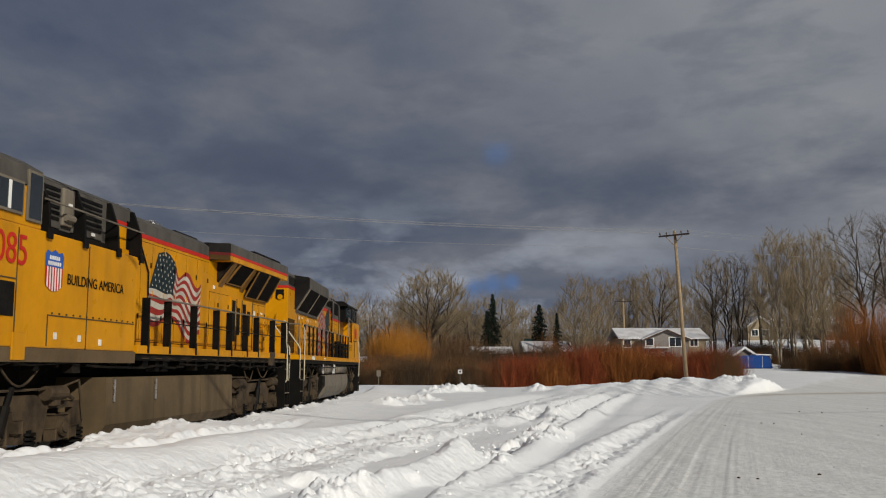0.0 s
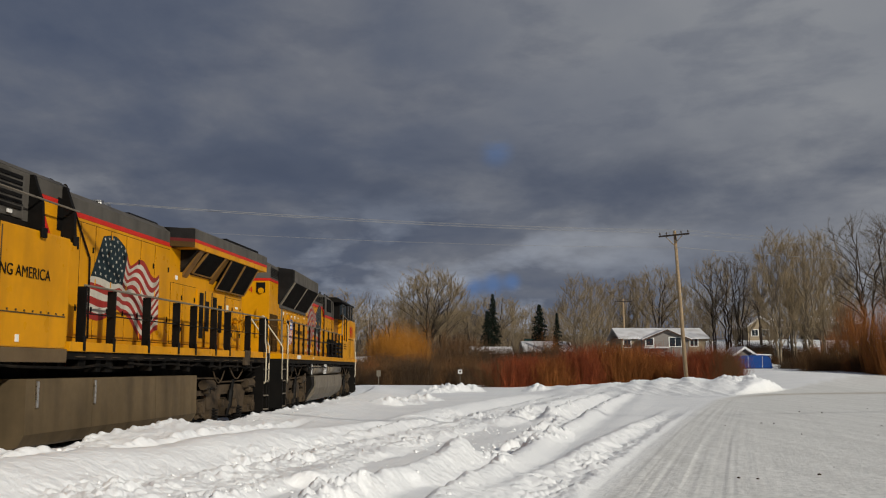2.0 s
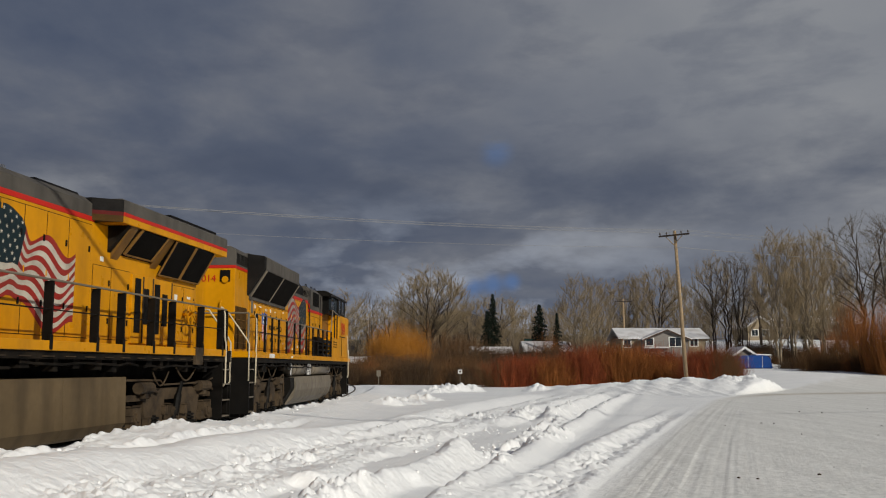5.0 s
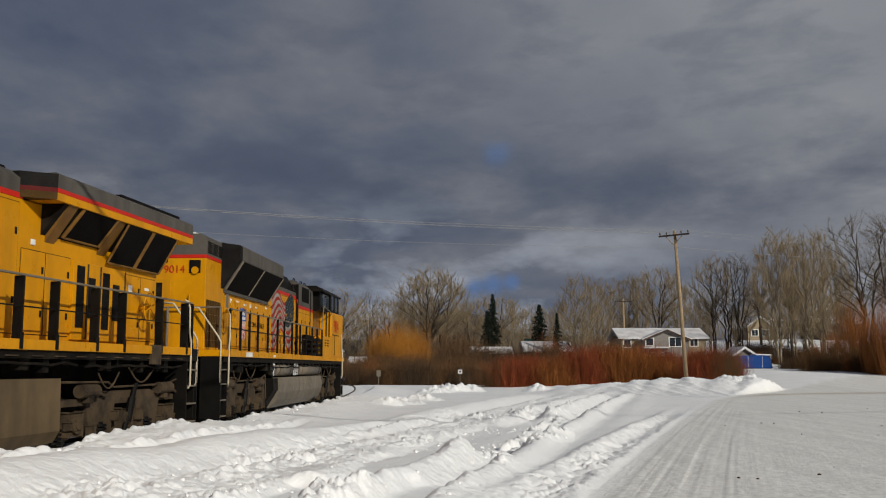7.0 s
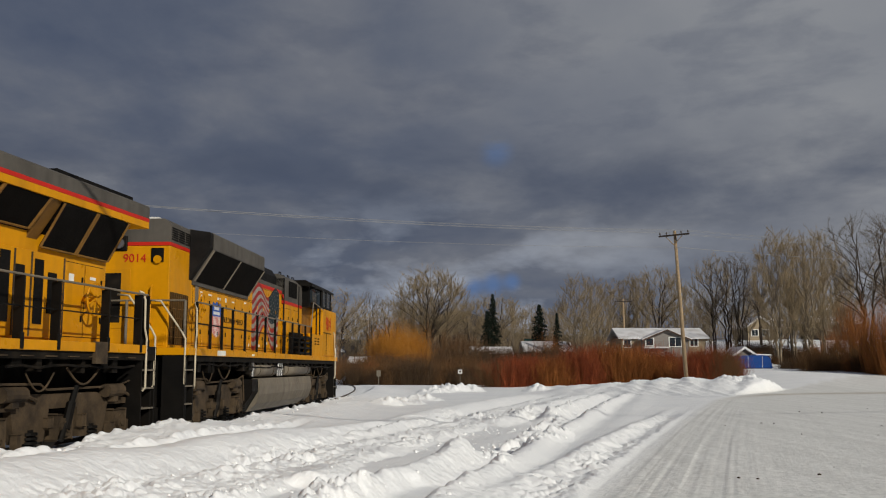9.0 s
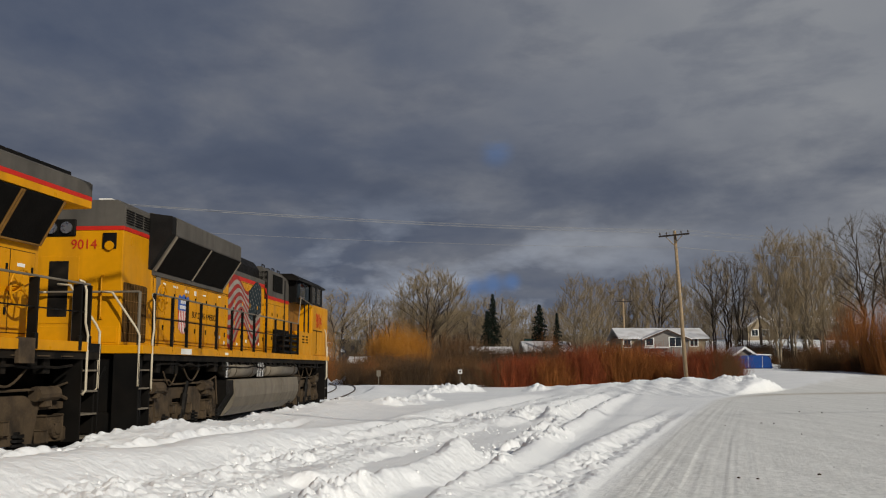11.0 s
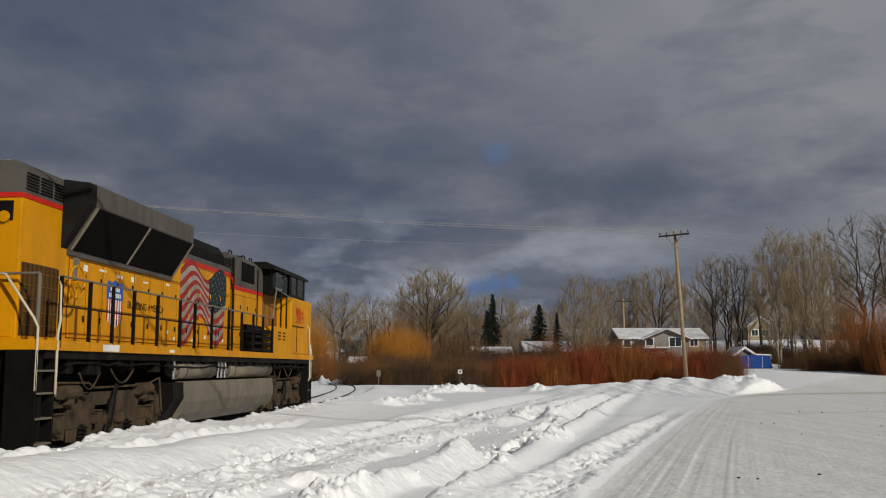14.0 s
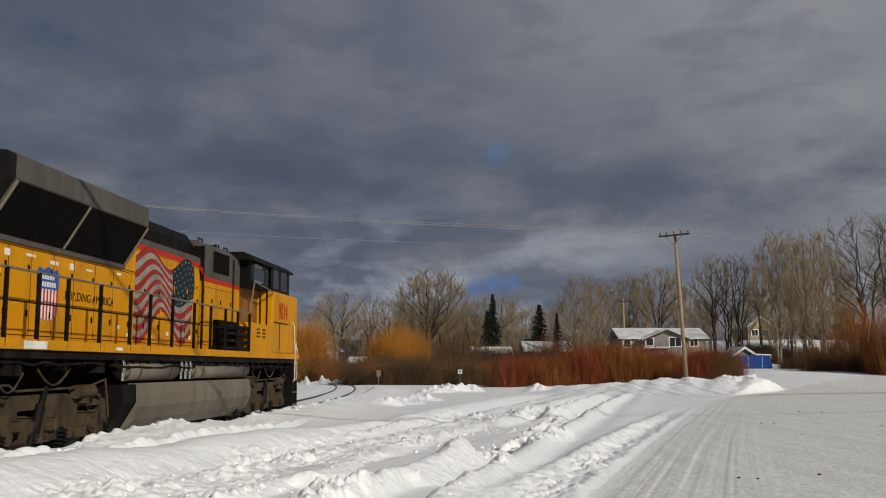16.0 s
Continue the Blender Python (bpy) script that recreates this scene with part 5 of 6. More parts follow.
def step_end(parent, u, side):
    """Corner steps and white grab rails at an end platform; side: +1 for the far end, -1 for the near one."""
    for sgn in (-1, 1):
        y = sgn * 1.5
        bm = B()
        for du in (0.0, 0.62):
            box(bm, u - side * du - 0.02, u - side * du + 0.02, min(y, y - sgn * 0.55), max(y, y - sgn * 0.55), -0.2, 1.42, 0.006)
        part("step_side", bm, M["black"], parent)
        for k, z in enumerate((-0.16, 0.26, 0.68, 1.06)):
            bm = B()
            a, b = sorted((u, u - side * 0.62))
            box(bm, a + 0.022, b - 0.022, min(y, y - sgn * 0.3), max(y, y - sgn * 0.3), z, z + 0.035, 0.005)
            part("step", bm, M["tank"], parent)
        for du in (0.04, 0.66):
            bm = B()
            x = u - side * du
            pts = [(x - side * 0.12, y - sgn * 0.04, 2.72), (x, y - sgn * 0.02, 2.70), (x + side * 0.01, y + sgn * 0.03, 2.55), (x + side * 0.01, y + sgn * 0.04, 1.95), (x + side * 0.10, y + sgn * 0.05, 1.72), (x + side * 0.10, y + sgn * 0.05, 0.72), (x + side * 0.03, y + sgn * 0.02, 0.64)]
            if du < 0.3:
                pts = [(x - side * 0.02, y - sgn * 0.9, 2.72), (x + side * 0.01, y - sgn * 0.65, 2.70), (x + side * 0.03, y - sgn * 0.1, 1.95), (x + side * 0.04, y - sgn * 0.02, 1.80), (x + side * 0.04, y - sgn * 0.02, 0.75), (x, y - sgn * 0.10, 0.68)]
            pipe(bm, pts, 0.024, 8)
            part("grab_rail", bm, M["cream"], parent, "white painted bent grab rail", True)


def common_underside(t, tank_profile, ta, tb, tank_paint):
    bm = B()
    box(bm, -10.3, 10.3, -1.50, 1.50, 1.28, 1.43, 0.01)
    part("underframe", bm, M["dark"], t)
    bm = B()
    box(bm, -10.2, 10.2, -0.45, 0.45, 0.35, 1.30, 0.02)
    part("centre_sill", bm, M["dark"], t)
    bm = B()
    prism(bm, tank_profile, ta, tb, axis="x")
    tank = part("fuel_tank", bm, tank_paint, t, "large road-grimed fuel tank")
    for x in (ta + 0.3 * (tb - ta), ta + 0.68 * (tb - ta)):
        bm = B()
        prism(bm, [(y * 1.004, z + 0.001) for y, z in tank_profile], x, x + 0.03, axis="x")
        part("weld_seam", bm, tank_paint, tank)
    # pipes, cables and boxes hung under the frame
    rnd = random.Random(5)
    for k in range(26):
        x = -9.4 + 0.72 * k + rnd.uniform(-0.2, 0.2)
        bm = B()
        w, h = rnd.uniform(0.08, 0.32), rnd.uniform(0.10, 0.30)
        box(bm, x, x + w, -1.42, -1.18, 1.28 - h, 1.285, 0.01)
        part("frame_box", bm, M["dark"], t)
    for k in range(4):
        bm = B()
        x = -9.5 + 4.8 * k
        z = 1.20 - 0.05 * (k % 2)
        pts = [(x + 0.45 * i, -1.45 + 0.02 * (i % 2), z + rnd.uniform(-0.03, 0.03)) for i in range(11)]
        pipe(bm, pts, 0.026, 6)
        part("train_pipe", bm, M["dark"], t)
    for sx in (-1, 1):
        bm = B()
        box(bm, sx * 10.3 - 0.06, sx * 10.3 + 0.06, -1.45, 1.45, -0.1, 1.42, 0.02)
        box(bm, sx * 10.38 - 0.06, sx * 10.38 + 0.06, -1.2, 1.2, -0.32, 0.2, 0.02)
        part("pilot_plate", bm, M["black"], t)
        bm = B()
        box(bm, sx * 10.8 - 0.45, sx * 10.8 + 0.45, -0.16, 0.16, 0.30, 0.58, 0.04)
        box(bm, sx * 11.16 - 0.14, sx * 11.16 + 0.14, -0.28, 0.22, 0.26, 0.63, 0.05)
        part("coupler", bm, M["truck"], t, "rusty knuckle coupler")
        for y in (-0.7, 0.75):
            bm = B()
            pts = [(sx * (10.36 + 0.35 * math.sin(math.pi * i / 8)), y + 0.02 * i, 1.15 - 0.55 * math.sin(math.pi * i / 8 * 0.8)) for i in range(9)]
            pipe(bm, pts, 0.035, 8)
            part("air_hose", bm, M["black"], t)


def rear_engine():
    t = thing("diesel_locomotive", "yellow and grey diesel locomotive with flared radiators, cab facing back", "locomotive", group="coupled locomotives")
    common_underside(t, [(-1.42, 0.80), (-1.47, 0.55), (-1.46, 0.30), (-1.36, 0.02), (-1.10, -0.22), (1.10, -0.22), (1.36, 0.02), (1.46, 0.30), (1.47, 0.55), (1.42, 0.80)], -3.3, 4.9, M["tank"])
    bm = B()
    prism(bm, [(-1.40, 0.78), (-1.42, 0.4), (-1.05, -0.2), (1.05, -0.2), (1.42, 0.4), (1.40, 0.78)], -4.0, -3.3, axis="x")
    part("tank_end", bm, M["black"], t)
    for a, b in ((-3.7, -0.95), (0.25, 4.8)):
        for s in (-1, 1):
            bm = B()
            tube(bm, (a, s * 1.22, 1.08), (b, s * 1.22, 1.08), 0.235, seg=22)
            for x, k in ((a, -1), (b, 1)):
                tube(bm, (x, s * 1.22, 1.08), (x + k * 0.09, s * 1.22, 1.08), 0.235, 0.12, seg=22)
            r = part("air_reservoir", bm, M["tank"], t, "grey cylindrical air reservoir", True)
            for x in (a + 0.5, b - 0.5):
                bm = B()
                tube(bm, (x, s * 1.22, 1.08), (x + 0.05, s * 1.22, 1.08), 0.245, seg=22)
                part("reservoir_strap", bm, M["truck"], r)
    for x in (-0.7, -0.4, -0.1, -4.0):
        bm = B()
        tube(bm, (x, -1.4, 1.28), (x, -1.4, 0.86), 0.04, seg=8)
        box(bm, x - 0.06, x + 0.06, -1.45, -1.3, 1.05, 1.25, 0.02)
        part("drain_valve", bm, M["steel"], t)
    # side sill and deck
    bm = B()
    box(bm, -10.55, 10.5, -1.56, 1.56, 1.425, 1.60, 0.012)
    part("side_sill", bm, M["yellow"], t)
    # rear hood
    V = 0.95
    bm = B()
    box(bm, -10.3, -8.6, -V, V, 1.60, 4.06, 0.02)
    part("radiator_hood", bm, M["yellow"], t)
    bm = B()
    box(bm, -10.31, -8.6, -V - 0.006, V + 0.006, 4.06, 4.15, 0.004)
    part("red_stripe", bm, M["red"], t)
    bm = B()
    prism(bm, [(-V, 4.15), (V, 4.15), (V, 4.60), (V - 0.16, 4.72), (-V + 0.16, 4.72), (-V, 4.60)], -10.3, -8.6, axis="x")
    part("hood_roof", bm, M["grey"], t)
    for k in range(6):
        for c in range(3):
            bm = B()
            x = -10.2 + 0.5 * c
            box(bm, x, x + 0.42, -V - 0.02, -V + 0.01, 4.22 + 0.055 * k, 4.245 + 0.055 * k)
            part("louvre", bm, M["black"], t)
    bm = B()
    plate(bm, -10.22, -8.95, 1.68, 2.95, V, 0.01)
    screen_paint = material("brown_screen", (0.085, 0.042, 0.012), 0.8)
    g = part("side_grille", bm, screen_paint, t, "dark screened air intake")
    for k in range(9):
        bm = B()
        box(bm, -10.2 + 0.155 * k, -10.17 + 0.155 * k, -V - 0.03, -V - 0.01, 1.7, 2.93)
        part("grille_bar", bm, DARK_YELLOW, g)
    for k in range(5):
        bm = B()
        box(bm, -10.2, -8.97, -V - 0.028, -V - 0.008, 1.86 + 0.23 * k, 1.875 + 0.23 * k)
        part("grille_bar", bm, TAN, g)
    # end wall details
    bm = B()
    box(bm, -10.33, -10.29, -0.80, -0.50, 3.66, 4.0, 0.006)
    part("number_board", bm, M["black"], t, "dark number board opening")
    bm = B()
    tube(bm, (-10.32, -0.66, 3.72), (-10.36, -0.66, 3.72), 0.10, seg=14)
    part("marker_lamp", bm, M["yellow"], t)
    num = text_part("9014", 0.29, (-0.20, 0, 3.66), t, M["red"], "road_number", sx=1.0)
    num.data.transform(Matrix.Translation((-10.312, 0, 0)) @ Matrix.Rotation(radians(-90), 4, "Z"))
    bm = B()
    box(bm, -10.33, -10.29, 0.10, 0.82, 3.93, 4.30, 0.03)
    lamp_plate = part("headlight_mount", bm, M["black"], t, "black headlight housing")
    for y in (0.28, 0.62):
        bm = B()
        tube(bm, (-10.33, y, 4.11), (-10.40, y, 4.11), 0.11, 0.13, seg=18)
        part("headlight", bm, M["steel"], lamp_plate, "round chrome headlight")
    # dark panel added for the shade over the end door
    bm = B()
    box(bm, -10.325, -10.29, 0.22, 0.66, 2.2, 3.4, 0.02)
    part("door_window", bm, M["dark"], t, "dark panel standing for shade on the end door")
    bm = B()
    pipe(bm, [(-10.30, -0.55, 3.1), (-10.40, -0.55, 3.05), (-10.40, -0.55, 2.2), (-10.30, -0.55, 2.15)], 0.018, 6)
    part("grab_iron", bm, M["yellow"], t)
    bm = B()
    box(bm, -10.312, -10.29, -0.88, 0.88, 1.66, 2.0, 0.004)
    box(bm, -10.312, -10.29, 0.0, 0.85, 2.06, 3.5, 0.004)
    part("end_panel", bm, M["yellow"], t)
    bm = B()
    box(bm, -10.05, -9.7, -0.55, -0.25, 4.72, 4.80, 0.01)
    part("roof_plate", bm, M["white"], t)
    bm = B()
    tube(bm, (-10.46, -1.42, 1.6), (-10.46, -1.42, 2.72), 0.035)
    tube(bm, (-10.46, 0.0, 1.6), (-10.46, 0.0, 2.72), 0.035)
    pipe(bm, [(-10.46, -1.42, 2.72), (-10.46, 1.42, 2.72), (-10.46, 1.42, 1.6)], 0.024)
    part("end_rail", bm, M["tank"], t)
    # flared radiators
    for s in (-1, 1):
        bm = B()
        prof = [(s * 0.9, 4.66), (s * 1.46, 4.60), (s * 1.50, 4.56), (s * 1.50, 4.18), (s * 0.97, 3.34), (s * 0.9, 3.34)]
        prism(bm, prof, -8.6, -3.2, axis="x")
        part("radiator_wing", bm, M["grey"], t, "sooty grey flared radiator housing")
        bm = B()
        a, b = Vector((0, s * 1.497, 4.15)), Vector((0, s * 0.998, 3.36))
        nrm = Vector((0, s * 0.85, -0.53)) * 0.012
        for x0, x1 in ((-8.52, -6.0), (-5.95, -3.28)):
            vs = [bm.verts.new(Vector((x, 0, 0)) + p + nrm) for x, p in ((x0, a), (x1, a), (x1, b), (x0, b))]
            vs2 = [bm.verts.new(Vector((x, 0, 0)) + p) for x, p in ((x0, a), (x1, a), (x1, b), (x0, b))]
            bm.faces.new(vs)
            for i in range(4):
                bm.faces.new((vs[i], vs2[i], vs2[(i + 1) % 4], vs[(i + 1) % 4]))
        part("radiator_screen", bm, M["mesh"], t, "black radiator intake screen")
        for x in (-8.56, -5.975, -3.24):
            bm = B()
            tube(bm, Vector((x, 0, 0)) + a + nrm, Vector((x, 0, 0)) + b + nrm, 0.03, seg=6)
            part("screen_rib", bm, M["tank"], t)
        bm = B()
        box(bm, -8.6, -3.2, min(s * 0.94, s * 1.0), max(s * 0.94, s * 1.0), 3.25, 3.345, 0.008)
        part("wing_flange", bm, M["grey"], t)
    # the wing's near end: its shade is put into a near-black colour
    bm = B()
    prism(bm, [(-1.49, 4.18), (-0.95, 3.36), (-0.95, 4.66), (-1.46, 4.59), (-1.49, 4.55)], -8.85, -8.60, axis="x")
    part("wing_end", bm, DARK_GREY, t, "end of the radiator housing, painted black for shade")
    bm = B()
    box(bm, -8.6, -3.3, -0.95, 0.95, 4.60, 4.71, 0.03)
    for x in (-7.6, -5.9, -4.2):
        tube(bm, (x, 0, 4.70), (x, 0, 4.80), 0.62, seg=24)
    part("fan_deck", bm, M["grey"], t)
    # long hood under and ahead of the wings
    bm = B()
    box(bm, -8.6, 1.7, -V, V, 1.60, 3.80, 0.015)
    part("engine_hood", bm, M["yellow"], t)
    bm = B()
    box(bm, -3.2, 1.7, -V - 0.004, V + 0.004, 3.80, 3.92, 0.004)
    part("red_stripe", bm, M["red"], t)
    bm = B()
    prism(bm, [(-V, 3.92), (V, 3.92), (V, 4.05), (V - 0.35, 4.20), (-V + 0.35, 4.20), (-V, 4.05)], -3.2, 1.7, axis="x")
    part("hood_roof", bm, M["grey"], t)
    bm = B()
    prism(bm, [(-0.78, 4.08), (0.78, 4.08), (0.78, 4.40), (0.6, 4.66), (-0.6, 4.66), (-0.78, 4.40)], -3.2, 1.55, axis="x")
    part("brake_hatch", bm, M["black"], t, "black roof hatch with sloped sides")
    doors(t, [-8.5, -7.75, -7.0, -6.2, -5.4, -4.5, -3.65, -2.75, -1.9, -1.05, -0.2, 0.7, 1.6], 1.70, 3.20, V)
    doors(t, [-3.1, -2.3, -1.5, -0.7, 0.1, 0.9, 1.6], 3.26, 3.76, V, False)
    for u, z, w, h in ((-8.35, 3.0, 0.25, 0.25),):
        bm = B()
        plate(bm, u, u + w, z - 0.15, z + h, V, 0.03)
        part("sight_glass", bm, M["tank"], t)
    labels(t, ((-7.9, 3.02, 0.18, 0.12), (-7.2, 3.08, 0.32, 0.05), (-6.35, 3.02, 0.3, 0.07), (-5.6, 3.0, 0.15, 0.12), (-4.9, 3.04, 0.25, 0.04), (-3.5, 3.1, 0.2, 0.05), (-3.4, 1.95, 0.12, 0.08), (-2.9, 1.8, 0.1, 0.08), (-0.6, 1.9, 0.14, 0.1), (0.95, 1.85, 0.12, 0.1), (2.0, 3.0, 0.06, 0.25), (-1.6, 1.8, 0.12, 0.08)), V)
    labels(t, ((-8.2, 1.44, 0.75, 0.13), (-4.7, 1.47, 0.3, 0.06), (10.0, 1.75, 0.08, 0.25)), 1.545)
    shield(t, -6.80, -6.02, 1.98, 2.94, V + 0.015)
    text_part("BUILDING AMERICA", 0.235, (-5.75, -V - 0.018, 2.42), t, M["black"], sx=1.02)
    flag_mural(t, -2.55, 1.15, 3.72, 1.75, V + 0.014, True)
    # electrical cabinet section
    V2 = 1.02
    bm = B()
    box(bm, 1.7, 5.0, -V2, V2, 1.60, 3.46, 0.015)
    part("cabinet_hood", bm, M["yellow"], t)
    bm = B()
    box(bm, 1.7, 5.0, -V2 - 0.004, V2 + 0.004, 3.46, 3.58, 0.004)
    prism(bm, [(1.46, 3.80), (1.64, 3.80), (1.92, 3.58), (1.74, 3.58)], -V2 - 0.006, -V2 + 0.02)
    part("red_stripe", bm, M["red"], t)
    bm = B()
    prism(bm, [(-V2, 3.58), (V2, 3.58), (V2, 4.36), (V2 - 0.22, 4.56), (-V2 + 0.22, 4.56), (-V2, 4.36)], 1.7, 5.0, axis="x")
    part("hood_roof", bm, M["grey"], t)
    bm = B()
    box(bm, 2.55, 3.9, -V2 - 0.03, -V2 + 0.02, 3.78, 4.36, 0.01)
    part("blower_screen", bm, M["mesh"], t, "black square blower screen")
    bm = B()
    box(bm, 1.7, 1.8, -V2 - 0.02, V2 + 0.02, 1.6, 4.4, 0.01)
    part("hood_seam", bm, M["black"], t)
    bm = B()
    box(bm, 4.3, 4.42, -V2 - 0.015, -V2 + 0.02, 1.6, 4.3, 0.01)
    part("hood_seam", bm, M["black"], t)
    doors(t, [1.85, 2.55, 3.3, 4.2], 1.75, 3.3, V2)
    bm = B()
    for x in (2.2, 3.6, 4.4):
        pipe(bm, [(x - 0.15, -0.75, 4.5), (x - 0.15, -0.75, 4.66), (x + 0.15, -0.75, 4.66), (x + 0.15, -0.75, 4.5)], 0.02, 6)
        part("lifting_loop", bm, M["black"], t)
        bm = B()
    tube(bm, (4.1, -0.3, 4.5), (4.1, -0.3, 4.72), 0.10, seg=12)
    tube(bm, (4.2, -0.3, 4.70), (4.7, -0.3, 4.72), 0.06, 0.09, seg=10)
    part("horn", bm, M["black"], t)
    # steps up to the cab and battery box
    for k in range(4):
        bm = B()
        box(bm, 2.5 + 0.05 * k, 4.45, -1.5, -1.05, 1.64 + 0.2 * k, 1.72 + 0.2 * k, 0.008)
        part("cab_step", bm, M["black"], t)
    bm = B()
    box(bm, 2.6, 4.45, -1.20, -1.03, 1.6, 2.45, 0.01)
    part("step_riser", bm, M["black"], t)
    bm = B()
    prism(bm, [(4.5, 1.6), (7.4, 1.6), (7.4, 2.48), (4.8, 2.48), (4.5, 2.2)], -1.5, 1.5)
    bx = part("battery_box", bm, M["yellow"], t)
    for i in range(2):
        for j in range(3):
            for k in range(2):
                bm = B()
                box(bm, 5.3 + 0.62 * i + 0.2 * k, 5.42 + 0.62 * i + 0.2 * k, -1.515, -1.49, 2.05 + 0.11 * j, 2.10 + 0.11 * j)
                part("vent_slot", bm, M["black"], bx)
    # cab
    bm = B()
    box(bm, 5.0, 9.0, -0.95, 0.95, 2.46, 3.7, 0.01)
    part("cab_inner_wall", bm, material("brown_shaded_panel", (0.22, 0.10, 0.02), 0.6), t)
    bm = B()
    box(bm, 7.2, 10.45, -1.48, 1.48, 1.60, 3.62, 0.06)
    part("nose", bm, M["yellow"], t)
    bm = B()
    prism(bm, [(5.0, 3.55), (7.2, 3.62), (7.2, 4.5), (5.0, 4.42)], -1.3, 1.3)
    part("cab_side", bm, M["black"], t)
    bm = B()
    box(bm, 5.2, 6.8, -1.33, -1.28, 3.70, 4.30, 0.12)
    part("side_window", bm, M["glass"], t, "dark cab side window")
    bm = B()
    prism(bm, [(-1.5, 4.42), (-1.2, 4.60), (1.2, 4.60), (1.5, 4.42), (1.46, 4.36), (-1.46, 4.36)], 4.7, 9.75, axis="x")
    part("cab_roof", bm, M["black"], t, "black cab roof")
    bm = B()
    box(bm, 7.2, 9.35, -1.44, 1.44, 3.62, 3.70, 0.01)
    for x in (7.25, 8.2, 9.3):
        for y in (-1.44, 1.36):
            box(bm, x - 0.06, x + 0.06, y, y + 0.08, 3.66, 4.42, 0.01)
    part("window_pillar", bm, DARK_GREY, t)
    for x0, x1 in ((7.32, 8.13), (8.27, 9.23)):
        for y in (-1.41, 1.38):
            bm = B()
            box(bm, x0, x1, y, y + 0.03, 3.71, 4.37)
            part("side_window", bm, M["glass"], t, "dark cab side window")
    bm = B()
    box(bm, 9.22, 9.28, -1.35, 1.35, 3.72, 4.36)
    part("windshield", bm, M["glass"], t)
    bm = B()
    box(bm, 7.22, 7.28, -1.3, 1.3, 3.7, 4.4)
    part("cab_bulkhead", bm, M["dark"], t)
    text_part("9014", 0.84, (7.85, -1.492, 2.72), t, M["red"], "road_number", sx=0.70)
    bm = B()
    box(bm, 7.3, 9.2, -1.495, -1.47, 2.58, 2.62)
    box(bm, 8.0, 8.03, -1.495, -1.47, 1.7, 2.58)
    part("nose_seam", bm, M["black"], t)
    bm = B()
    pipe(bm, [(4.55, -1.5, 2.75), (4.95, -1.5, 3.72), (7.15, -1.5, 3.55)], 0.024)
    part("handrail", bm, M["tank"], t)
    for x in (5.6, 6.35):
        bm = B()
        tube(bm, (x, -1.5, 2.45), (x, -1.5, 3.66), 0.03, seg=6)
        part("handrail_post", bm, M["black"], t)
    handrail(t, [-9.89, -8.76, -7.75, -6.72, -5.41, -4.02, -2.98, -1.67, -0.23, 1.0, 2.2, 3.3, 4.45], 1.52)
    step_end(t, -10.55, -1)
    step_end(t, 10.5, 1)
    brake_wheel(t, -8.95, 2.70, 1.35)
    return t, truck(t, -7.1) + truck(t, 7.1)


